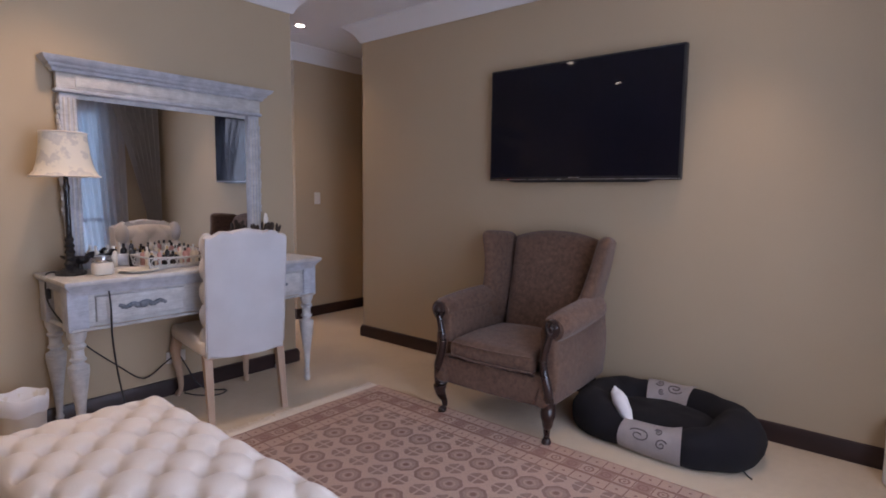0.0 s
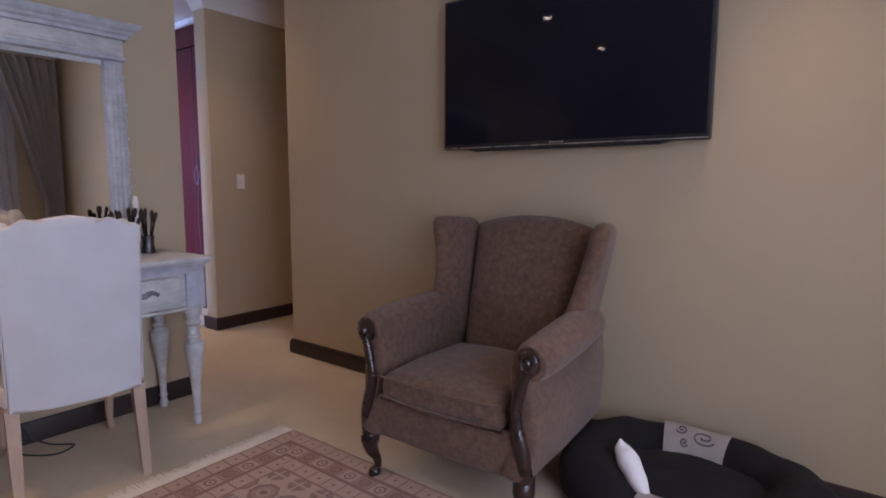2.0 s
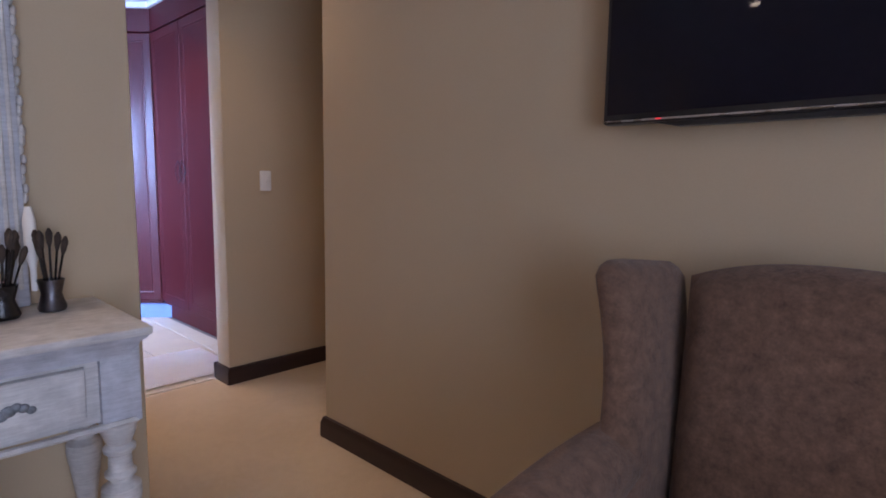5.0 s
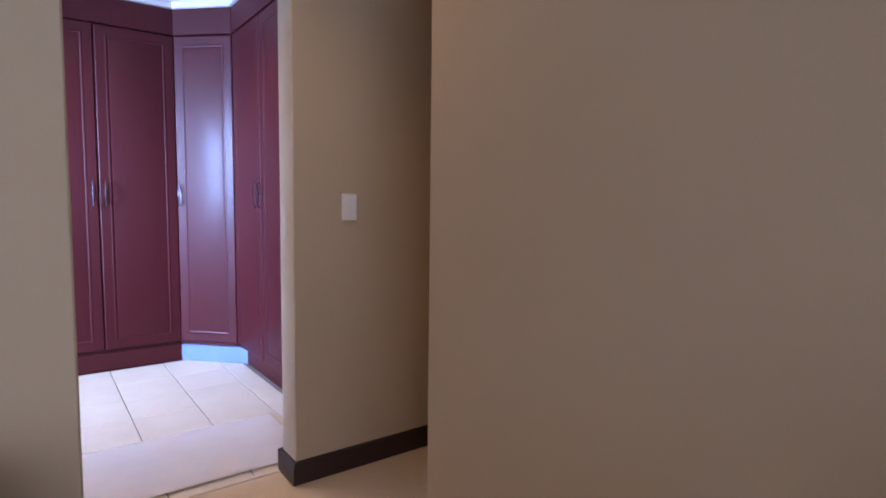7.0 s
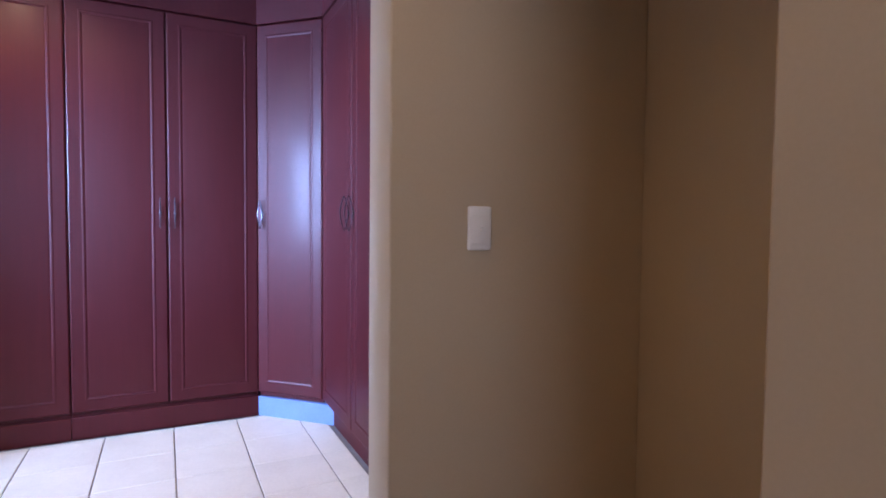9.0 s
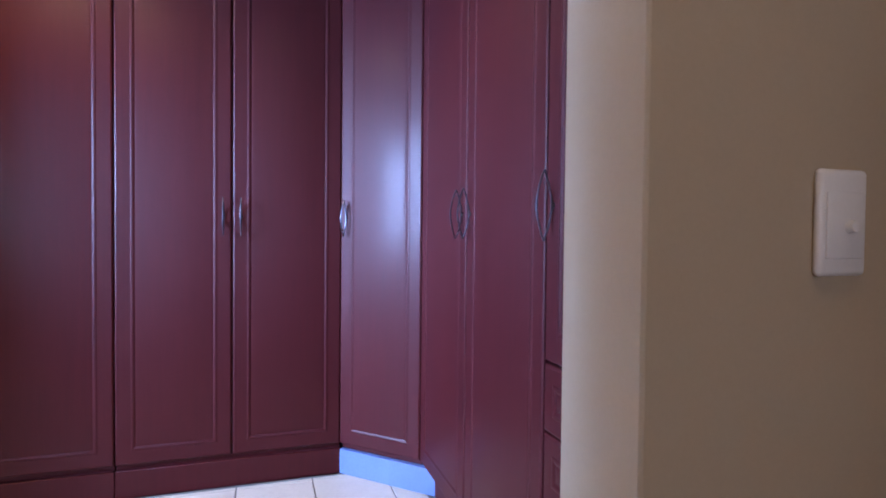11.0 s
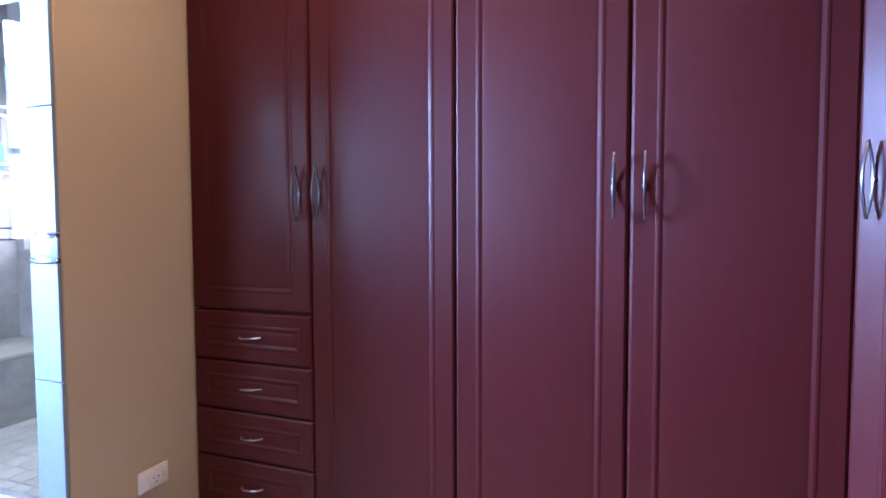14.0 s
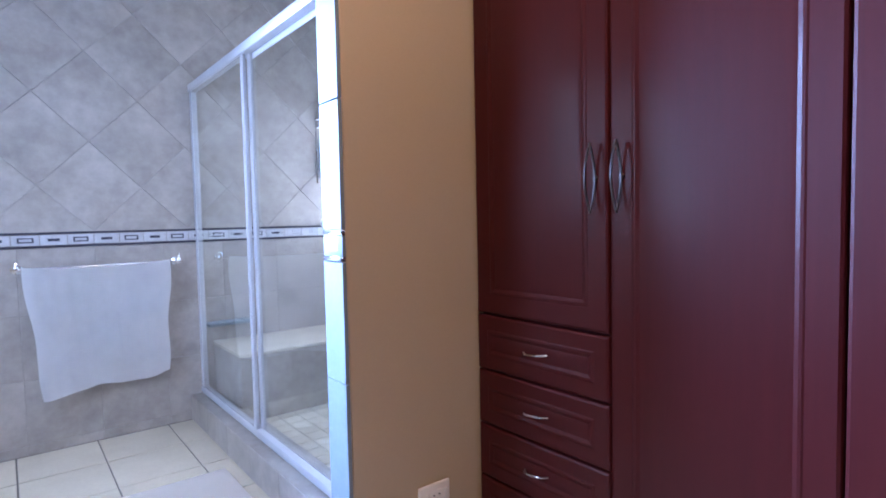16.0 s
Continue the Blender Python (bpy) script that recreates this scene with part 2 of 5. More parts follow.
GROUT = surface("grey_grout", (0.16, 0.145, 0.13), (0.25, 0.225, 0.20), 9, 200, 0.9, 0.05)
STONE_TILE = surface("marbled_grey_wall_tile", (0.27, 0.238, 0.212), (0.49, 0.448, 0.412), 4.2, 17, 0.38, 0.10, relief=0.08, random_amount=0.10)
STONE_GROUT = surface("pale_wall_grout", (0.38, 0.35, 0.32), (0.45, 0.42, 0.39), 9, 200, 0.9, 0.05)
EDGE_TILE = surface("pale_glazed_tile", (0.16, 0.22, 0.26), (0.21, 0.27, 0.31), 5, 60, 0.62, 0.08, relief=0.05)
MOSAIC = surface("sand_shower_mosaic", (0.56, 0.50, 0.40), (0.72, 0.66, 0.55), 8, 90, 0.5, 0.1, random_amount=0.16)
BORDER = surface("border_tile_face", (0.44, 0.44, 0.47), (0.62, 0.62, 0.65), 18, 120, 0.35, 0.08, random_amount=0.12)
PENCIL = surface("dark_pencil_tile", (0.04, 0.04, 0.06), (0.10, 0.10, 0.13), 20, 120, 0.2, 0.05)
WHITE_ALU = surface("white_coated_aluminium", (0.50, 0.51, 0.55), (0.58, 0.59, 0.63), 6, 150, 0.35, 0.05, relief=0.03)
WHITE_PLASTIC = surface("white_plastic", (0.74, 0.72, 0.68), (0.80, 0.78, 0.74), 8, 200, 0.35, 0.05, relief=0.03)
TOWEL = surface("white_terry", (0.80, 0.80, 0.82), (0.90, 0.90, 0.91), 9, 260, 0.95, 0.03, relief=0.6, dist=0.004, sheen=0.3)
MAT = surface("cream_bath_mat", (0.87, 0.82, 0.76), (0.94, 0.90, 0.85), 9, 240, 0.95, 0.03, relief=0.7, dist=0.005, sheen=0.3)
LINEN = surface("white_linen", (0.55, 0.53, 0.53), (0.64, 0.62, 0.62), 6, 320, 0.9, 0.04, relief=0.35, dist=0.002, sheen=0.2)
CREAM = surface("cream_velvet", (0.71, 0.62, 0.53), (0.83, 0.74, 0.65), 5, 260, 0.85, 0.05, relief=0.25, dist=0.002, sheen=0.4)
CHENILLE = surface("brown_chenille", (0.060, 0.030, 0.018), (0.192, 0.106, 0.068), 40, 130, 0.9, 0.05, relief=0.6, dist=0.004, sheen=0.2)
DARK_WOOD = surface("dark_carved_mahogany", (0.012, 0.007, 0.006), (0.040, 0.018, 0.014), 6, 70, 0.28, 0.08, stretch=(1, 1, 4), coat=0.3)
OAK = surface("pale_oak", (0.36, 0.24, 0.16), (0.54, 0.38, 0.27), 6, 60, 0.55, 0.08, stretch=(5, 5, 0.6))
LIMED = limed_wood("whitewashed_timber", (0.42, 0.415, 0.41), (0.64, 0.63, 0.61), 0.5)
# corner plinth: the blue glare of daylight, put into the base colour
PLINTH_GLARE = surface("blue_glare_on_plinth", (0.09, 0.15, 0.31), (0.13, 0.20, 0.38), 6, 90, 0.4, 0.08)
LIMED_BLUE = limed_wood("blue_grey_painted_timber", (0.35, 0.37, 0.41), (0.55, 0.57, 0.62), 0.45)
PATINA = surface("worn_blue_metal", (0.10, 0.12, 0.14), (0.28, 0.30, 0.33), 40, 160, 0.5, 0.1, metal=0.4)
BLACK_CLOTH = surface("black_plush", (0.0020, 0.0016, 0.0035), (0.0050, 0.0042, 0.0075), 10, 240, 0.95, 0.03, relief=0.5, dist=0.004, sheen=0.01)
SILVER_CLOTH = surface("silver_grey_cloth", (0.50, 0.45, 0.44), (0.66, 0.60, 0.58), 14, 200, 0.7, 0.08, relief=0.3)
EMBROIDERY = surface("grey_embroidery", (0.11, 0.09, 0.09), (0.20, 0.17, 0.17), 30, 200, 0.8, 0.05)
SCREEN = surface("black_screen_glass", (0.008, 0.008, 0.013), (0.011, 0.010, 0.017), 3, 30, 0.035, 0.008, relief=0.0)
SCREEN.node_tree.nodes["Principled BSDF"].inputs["IOR"].default_value = 1.24
BLACK_PLASTIC = surface("black_plastic", (0.010, 0.010, 0.012), (0.022, 0.022, 0.025), 10, 200, 0.35, 0.08, relief=0.05)
BLACK_GLOSS = surface("black_gloss_wood", (0.008, 0.007, 0.008), (0.020, 0.018, 0.018), 10, 100, 0.22, 0.06)
DRAPE = surface("grey_damask", (0.40, 0.39, 0.38), (0.66, 0.64, 0.61), 14, 130, 0.55, 0.12, relief=0.3, sheen=0.3)
drape_nt = DRAPE.node_tree
drape_through = drape_nt.nodes.new("ShaderNodeBsdfTranslucent")
drape_through.inputs["Color"].default_value = (0.62, 0.60, 0.58, 1)
drape_mix = drape_nt.nodes.new("ShaderNodeMixShader")
drape_mix.inputs[0].default_value = 0.55
drape_nt.links.new(drape_nt.nodes["Principled BSDF"].outputs[0], drape_mix.inputs[1])
drape_nt.links.new(drape_through.outputs[0], drape_mix.inputs[2])
drape_nt.links.new(drape_mix.outputs[0], drape_nt.nodes["Material Output"].inputs["Surface"])
MIRROR = surface("silvered_mirror", (0.86, 0.87, 0.88), (0.88, 0.89, 0.90), 2, 20, 0.004, 0.003, metal=1.0, relief=0.0)
GLASS = glass_mat("clear_glass", 0.0)
SHEER = sheer_mat()
SHADE = shade_mat()
RUG = rug_mat(0.86, 3.30, -2.62, -0.80)
FRINGE = surface("cream_fringe", (0.74, 0.65, 0.54), (0.86, 0.78, 0.67), 30, 300, 0.95, 0.03, stretch=(1, 6, 1), relief=0.5, dist=0.004)
GLOW = emitter("downlight_glow", (1.0, 0.88, 0.70), 60.0)
SKYGLOW = emitter("daylight_backdrop", (0.45, 0.70, 1.0), 1.4)
SKYBLUE = emitter("blue_sky_backdrop", (0.34, 0.58, 1.0), 9.0)
WAX = surface("cream_wax", (0.66, 0.60, 0.50), (0.78, 0.72, 0.62), 10, 100, 0.5, 0.05)
GOLD = surface("soft_gold", (0.45, 0.33, 0.18), (0.62, 0.48, 0.28), 10, 200, 0.3, 0.05, metal=0.9)
PURPLE = surface("violet_glass_bottle", (0.03, 0.015, 0.09), (0.07, 0.035, 0.17), 10, 100, 0.12, 0.04)
BLUE = surface("blue_plastic_bottle", (0.01, 0.16, 0.34), (0.03, 0.26, 0.48), 6, 100, 0.3, 0.05)
PINK = surface("pink_bottle", (0.50, 0.27, 0.26), (0.62, 0.36, 0.34), 6, 100, 0.25, 0.05)
BRISTLE = surface("dark_bristle", (0.02, 0.015, 0.012), (0.07, 0.05, 0.04), 40, 400, 0.9, 0.05)
RED_LED = emitter("red_standby_light", (1.0, 0.05, 0.06), 1.0)


# ---- mesh helpers ----
def finish(name, bm, mat, parent=None, label="", angle=38):
    me = bpy.data.meshes.new(name)
    bmesh.ops.recalc_face_normals(bm, faces=bm.faces)
    bm.to_mesh(me)
    bm.free()
    me.polygons.foreach_set("use_smooth", [True] * len(me.polygons))
    me.set_sharp_from_angle(angle=radians(angle))
    for one in (mat if isinstance(mat, (list, tuple)) else [mat]):
        me.materials.append(one)
    ob = new(name, me)
    if parent is not None:
        ob.parent = parent
    if label:
        ob["label"] = label
    return ob


def part(name, bm, mat, parent, label=""):
    return finish(name, bm, mat, parent, label)


def thing(name, label, category, m=None, group=""):
    ob = new(name)
    ob.empty_display_size = 0.1
    if m is not None:
        ob.matrix_basis = m
    return tagged(ob, label, category, group)


def structure(name, bm, mat, label="", category=""):
    return tagged(finish(name, bm, mat), label, category, kind="structure")


def box(x0, x1, y0, y1, z0, z1, bevel=0.0, seg=2, bm=None):
    bm = bm or bmesh.new()
    m = Matrix.Translation(((x0 + x1) / 2, (y0 + y1) / 2, (z0 + z1) / 2)) @ Matrix.Diagonal((abs(x1 - x0), abs(y1 - y0), abs(z1 - z0), 1))
    vs = bmesh.ops.create_cube(bm, size=1.0, matrix=m)["verts"]
    if bevel:
        es = list({e for v in vs for e in v.link_edges})
        bmesh.ops.bevel(bm, geom=es, offset=bevel, segments=seg, profile=0.5, affect="EDGES")
    return bm


def lathe(profile, seg=24, bm=None, at=(0, 0, 0)):
    """Turned round z: profile of (radius, height)."""
    bm = bm or bmesh.new()
    rings = []
    for r, z in profile:
        if r < 1e-5:
            rings.append([bm.verts.new((at[0], at[1], at[2] + z))])
        else:
            rings.append([bm.verts.new((at[0] + r * math.cos(2 * math.pi * i / seg), at[1] + r * math.sin(2 * math.pi * i / seg), at[2] + z)) for i in range(seg)])
    for a, b in zip(rings, rings[1:]):
        for i in range(seg):
            j = (i + 1) % seg
            q = [a[i % len(a)], a[j % len(a)], b[j % len(b)], b[i % len(b)]]
            q = list(dict.fromkeys(q))
            if len(q) > 2:
                bm.faces.new(q)
    for ring, flip in ((rings[0], True), (rings[-1], False)):
        if len(ring) > 2:
            bm.faces.new(list(reversed(ring)) if flip else ring)
    return bm


def tube(points, radius, seg=8, bm=None, closed=False):
    """A round bar along points; radius is one number or one for each point."""
    bm = bm or bmesh.new()
    pts = [Vector(p) for p in points]
    n = len(pts)
    rad = radius if isinstance(radius, (list, tuple)) else [radius] * n
    rings, up = [], Vector((0.137, 0.241, 0.96))
    for i, p in enumerate(pts):
        a = pts[(i - 1) % n] if closed or i else p
        b = pts[(i + 1) % n] if closed or i < n - 1 else p
        d = (b - a).normalized()
        s = d.cross(up)
        s = s.normalized() if s.length > 1e-4 else d.orthogonal().normalized()
        t = s.cross(d)
        rings.append([bm.verts.new(p + rad[i] * (math.cos(2 * math.pi * k / seg) * s + math.sin(2 * math.pi * k / seg) * t)) for k in range(seg)])
    for a, b in (list(zip(rings, rings[1:])) + ([(rings[-1], rings[0])] if closed else [])):
        for k in range(seg):
            bm.faces.new((a[k], a[(k + 1) % seg], b[(k + 1) % seg], b[k]))
    if not closed:
        bm.faces.new(list(reversed(rings[0])))
        bm.faces.new(rings[-1])
    return bm


def sweep(profile, path, closed=False):
    """A moulding: profile of (out, z), out to the left of the path, mitred at the path's corners."""
    bm = bmesh.new()
    pts = [Vector((p[0], p[1])) for p in path]
    n = len(pts)
    rings = []
    for i, p in enumerate(pts):
        d0 = (p - pts[i - 1]).normalized() if i or closed else None
        d1 = (pts[(i + 1) % n] - p).normalized() if i < n - 1 or closed else None
        d0, d1 = d0 or d1, d1 or d0
        n0, n1 = Vector((-d0.y, d0.x)), Vector((-d1.y, d1.x))
        k = (n0 + n1) / (1 + n0.dot(n1))
        rings.append([bm.verts.new((p.x + k.x * o, p.y + k.y * o, z)) for o, z in profile])
    m = len(profile)
    for a, b in (list(zip(rings, rings[1:])) + ([(rings[-1], rings[0])] if closed else [])):
        for j in range(m):
            bm.faces.new((a[j], a[(j + 1) % m], b[(j + 1) % m], b[j]))
    if not closed:
        bm.faces.new(list(reversed(rings[0])))
        bm.faces.new(rings[-1])
    return bm


def prism(outline, depth, bm=None, bevel=0.0):
    """Outline of (x, z) pulled from y = 0 to y = depth."""
    bm = bm or bmesh.new()
    a = [bm.verts.new((x, 0, z)) for x, z in outline]
    b = [bm.verts.new((x, depth, z)) for x, z in outline]
    faces = [bm.faces.new(a), bm.faces.new(list(reversed(b)))]
    n = len(a)
    for i in range(n):
        faces.append(bm.faces.new((a[i], b[i], b[(i + 1) % n], a[(i + 1) % n])))
    if bevel:
        es = [e for f in faces[:2] for e in f.edges]
        bmesh.ops.bevel(bm, geom=es, offset=bevel, segments=2, profile=0.5, affect="EDGES")
    return bm


def smooth_path(points, radii, n=5):
    """Points and radii along a Catmull-Rom curve through those given."""
    pts = [Vector(p) for p in points]
    out, rad = [], []
    for i in range(len(pts) - 1):
        p0, p1, p2, p3 = pts[max(i - 1, 0)], pts[i], pts[i + 1], pts[min(i + 2, len(pts) - 1)]
        for k in range(n):
            t = k / n
            out.append(0.5 * (2 * p1 + (p2 - p0) * t + (2 * p0 - 5 * p1 + 4 * p2 - p3) * t * t + (3 * p1 - p0 - 3 * p2 + p3) * t ** 3))
            s = t * t * (3 - 2 * t)
            rad.append(radii[i] * (1 - s) + radii[i + 1] * s)
    return out + [pts[-1]], rad + [radii[-1]]


def soften(bm, cuts=1, smooth=2, fac=0.5):
    bmesh.ops.subdivide_edges(bm, edges=bm.edges[:], cuts=cuts, use_grid_fill=True)
    for _ in range(smooth):
        bmesh.ops.smooth_vert(bm, verts=bm.verts[:], factor=fac, use_axis_x=True, use_axis_y=True, use_axis_z=True)
    return bm


def warp(bm, f):
    for v in bm.verts:
        v.co = Vector(f(v.co))
    return bm


def moved(bm, m):
    bmesh.ops.transform(bm, matrix=m, verts=bm.verts[:])
    return bm

# ---- structure ----
CEIL_Z = 2.64
CORN_Z = 2.505
XTV = -0.185          # end of the wall that carries the television
MW_Y = -0.834         # end of the wall that carries the mirror
XS, YS, JT = -1.147, -0.009, 0.156   # switch wall: face, free end, thickness
XC = -3.423           # front of the long wardrobe
YL, XR, YR = -0.003, -3.100, 0.320   # corner unit's two ends
YW, XE = -1.984, -2.954              # stub wall beside the shower: face and free end
XG, YT = -3.151, -4.145              # shower glass, towel wall
XEAST, YSOUTH, YEND, XB = 3.95, -5.6, 0.85, -4.20


def wall(name, x0, x1, y0, y1, label="plain beige painted wall", mat=None, z1=CEIL_Z):
    return structure(name, box(x0, x1, y0, y1, 0, z1, 0.004, 1), mat or WALL, label, "wall")


def holed(axis, a0, a1, b0, b1, z1, hole):
    """A wall along an axis with one opening right through: hole is (from, to, bottom, top)."""
    bm = bmesh.new()
    h0, h1, hb, ht = hole
    for u0, u1, w0, w1 in ((a0, h0, 0, z1), (h1, a1, 0, z1), (h0, h1, 0, hb), (h0, h1, ht, z1)):
        if axis == "x":
            box(u0, u1, b0, b1, w0, w1, bm=bm)
        else:
            box(b0, b1, u0, u1, w0, w1, bm=bm)
    bmesh.ops.remove_doubles(bm, verts=bm.verts[:], dist=1e-5)
    return bm


wall("wall_television", XTV, XEAST, 0, 0.15, "beige painted wall behind the television")
wall("wall_mirror", -0.15, 0, YSOUTH, MW_Y, "beige painted wall behind the dressing table")
wall("wall_passage_return", XS - JT, -0.15, MW_Y - 0.15, MW_Y)
wall("wall_switch", XS - JT, XS, YS, YEND, "beige painted wall with a light switch")
wall("wall_passage_end", XS - JT, XTV + 0.15, YEND, YEND + 0.12)
wall("wall_passage_side", XTV, XTV + 0.15, 0.15, YEND)
structure("wall_east", holed("y", YSOUTH, 0.15, XEAST, XEAST + 0.15, CEIL_Z, (-3.10, -0.60, 0.25, 2.20)), WALL, "beige painted wall with a curtained window", "wall")
wall("wall_south", -0.15, XEAST + 0.15, YSOUTH - 0.15, YSOUTH)
wall("wall_wardrobe", XC - 0.75, XC - 0.60, YW, 1.1)
wall("wall_dressing_back", XC - 0.60, XS - JT, 0.98, 1.1)
wall("wall_stub", XB - 0.12, XE - 0.012, YW - 0.11, YW, "beige painted stub wall beside the wardrobe")
structure("wall_bathroom_east", holed("y", YT - 0.15, MW_Y - 0.15, XS - JT, XS - 0.01, CEIL_Z, (-3.12, -2.48, 0.95, 2.15)), WALL, "painted bathroom wall with a window", "wall")
structure("wall_towel", holed("x", XB - 0.12, XS - JT, YT - 0.15, YT, CEIL_Z, (-2.15, -1.38, 1.02, 2.45)), STONE_GROUT, "tiled bathroom wall behind the towel rail", "wall")
structure("wall_shower_end", holed("y", YT, YW - 0.11, XB - 0.12, XB, CEIL_Z, (-4.08, -3.52, 1.00, 1.84)), STONE_GROUT, "tiled shower wall with a small window", "wall")

structure("floor", box(-1.30, XEAST + 0.15, YSOUTH - 0.15, YEND, -0.10, 0.0), CARPET, "beige short-pile bedroom carpet", "carpet")
structure("floor_tiled", box(-4.5, -1.30, YT - 0.15, 1.1, -0.10, -0.006), GROUT, "cream ceramic floor tiles with grey joints", "floor")
structure("threshold", box(-1.318, -1.290, MW_Y, YS, -0.01, 0.005, 0.002), FLOOR_TILE, "narrow cream tile strip in the doorway", "threshold")
structure("ceiling", box(-4.6, XEAST + 0.15, YSOUTH - 0.15, 1.2, CEIL_Z, CEIL_Z + 0.1), CEIL, "flat white painted ceiling", "ceiling")

COVE = [(0, CORN_Z), (0.012, CORN_Z), (0.018, CORN_Z + 0.012), (0.035, CORN_Z + 0.045), (0.07, CORN_Z + 0.085), (0.105, CORN_Z + 0.110),
        (0.118, CORN_Z + 0.122), (0.118, CEIL_Z - 0.001), (0, CEIL_Z - 0.001)]
SKIRTING = [(0, 0.001), (0.019, 0.001), (0.019, 0.070), (0.014, 0.082), (0.010, 0.096), (0, 0.100)]
bedroom = [(XEAST, 0), (XTV, 0), (XTV, YEND), (XS, YEND), (XS, YS), (XS - JT, YS)]
west = [(XS - JT, MW_Y), (0, MW_Y), (0, YSOUTH), (XEAST, YSOUTH), (XEAST, 0)]
for name, prof, mat, label in (("cornice", COVE, CEIL, "white plaster cove cornice"), ("baseboard", SKIRTING, SKIRT, "dark mahogany skirting board")):
    structure(name, sweep(prof, bedroom), mat, label, name)
    structure(name + "_west", sweep(prof, west), mat, label, name)
structure("cornice_jamb", sweep(COVE, [(XS - JT, YS), (XS - JT, 0.98)]), CEIL, "white plaster cove cornice", "cornice")
structure("cornice_bathroom", sweep(COVE, [(XS - JT, YT), (XS - JT, MW_Y)][::-1]), CEIL, "white plaster cove cornice", "cornice")
structure("baseboard_jamb", box(XS - JT - 0.019, XS - JT, YS - 0.019, 0.36, 0.001, 0.10, 0.006), SKIRT, "dark mahogany skirting board", "baseboard")
structure("baseboard_return", box(XS - JT - 0.019, XS - JT, MW_Y - 0.149, MW_Y + 0.019, 0.001, 0.10, 0.006), SKIRT, "dark mahogany skirting board", "baseboard")

# glowing sky outside the windows
structure("backdrop_east", box(4.6, 4.62, -4.2, 0.2, -0.2, 3.0), SKYGLOW, "pale daylight outside the window", "backdrop")
structure("backdrop_south", box(-2.9, -0.6, -4.9, -4.88, 0.3, 3.0), SKYBLUE, "blue sky outside the bathroom window", "backdrop")
structure("backdrop_side", box(-0.32, -0.30, -4.0, -1.8, 0.3, 2.6), SKYGLOW, "pale daylight outside the window", "backdrop")
structure("backdrop_shower", box(-4.82, -4.80, -4.9, -3.0, 0.3, 2.6), SKYGLOW, "pale daylight outside the window", "backdrop")


def window(name, axis, a0, a1, z0, z1, face, depth, bars, label):
    """White framed window set in an opening; bars: heights of its cross bars."""
    w = tagged(new(name), label, "window", kind="structure")

    def piece(nm, u0, u1, w0, w1, d0, d1, mat):
        bm = box(u0, u1, d0, d1, w0, w1, 0.004, 1) if axis == "x" else box(d0, d1, u0, u1, w0, w1, 0.004, 1)
        return part(nm, bm, mat, w)
    f = 0.045
    d0, d1 = min(face, face + depth), max(face, face + depth)
    piece("window_frame", a0, a0 + f, z0, z1, d0, d1, WHITE_ALU)
    piece("window_frame", a1 - f, a1, z0, z1, d0, d1, WHITE_ALU)
    piece("window_frame", a0 + f, a1 - f, z0, z0 + f, d0, d1, WHITE_ALU)
    piece("window_frame", a0 + f, a1 - f, z1 - f, z1, d0, d1, WHITE_ALU)
    edges = [z0 + f] + list(bars) + [z1 - f]
    for b in bars:
        piece("glazing_bar", a0 + f, a1 - f, b - 0.016, b + 0.016, d0, d1, WHITE_ALU)
    mid = (d0 + d1) / 2
    for lo, hi in zip(edges, edges[1:]):
        pane = piece("pane", a0 + f, a1 - f, lo + 0.017, hi - 0.017, mid - 0.002, mid + 0.002, GLASS)
        pane.visible_shadow = False
    return w


window("window_1", "y", -3.10, -0.60, 0.25, 2.20, XEAST + 0.09, 0.05, (0.9, 1.55), "white framed bedroom window behind sheer curtains")
window("window_2", "x", -2.15, -1.38, 1.02, 2.45, YT - 0.13, 0.05, (1.62,), "white framed bathroom window")
window("window_3", "y", -3.12, -2.48, 0.95, 2.15, XS - 0.07, 0.05, (1.55,), "white framed bathroom window")
window("window_4", "y", -4.08, -3.52, 1.00, 1.84, XB - 0.10, 0.05, (1.42, 1.47), "small white barred shower window")


def downlight(x, y, watts, spread):
    d = thing("downlight", "round recessed ceiling downlight, glowing warm white", "ceiling lamp", pose(x, y, CEIL_Z), "ceiling downlights")
    part("rim", lathe([(0.036, -0.001), (0.036, -0.006), (0.045, -0.009), (0.052, -0.004), (0.052, -0.001)], 28), WHITE_ALU, d)
    part("lamp_face", lathe([(0.0, -0.004), (0.034, -0.004), (0.034, -0.002), (0.0, -0.002)], 24), GLOW, d, "glowing lamp face")
    spot_lamp("downlight_beam", x, y, CEIL_Z - 0.03, watts, spread)


# the last entry gets a fitting too, though it is only fill light
for args in DOWNLIGHTS:
    downlight(*args)


# ---- wardrobes ----
def panel(w, h, t=0.022, margin=0.062, bm=None):
    """A door front in the xz plane, its face towards -y: flat rim, bead, groove and raised field."""
    bm = bm or bmesh.new()
    rings = [(0.0, 0.0), (0.0, -t + 0.008), (0.002, -t + 0.003), (0.008, -t), (margin, -t), (margin + 0.004, -t - 0.0014), (margin + 0.010, -t - 0.0016), (margin + 0.015, -t + 0.0003),
             (margin + 0.019, -t + 0.0015), (margin + 0.030, -t - 0.0005)]
    loops = []
    for inset, y in rings:
        loops.append([bm.verts.new(c) for c in ((inset, y, inset), (w - inset, y, inset), (w - inset, y, h - inset), (inset, y, h - inset))])
    for a, b in zip(loops, loops[1:]):
        for i in range(4):
            bm.faces.new((a[i], a[(i + 1) % 4], b[(i + 1) % 4], b[i]))
    bm.faces.new(loops[-1])
    bm.faces.new(list(reversed(loops[0])))
    return bm


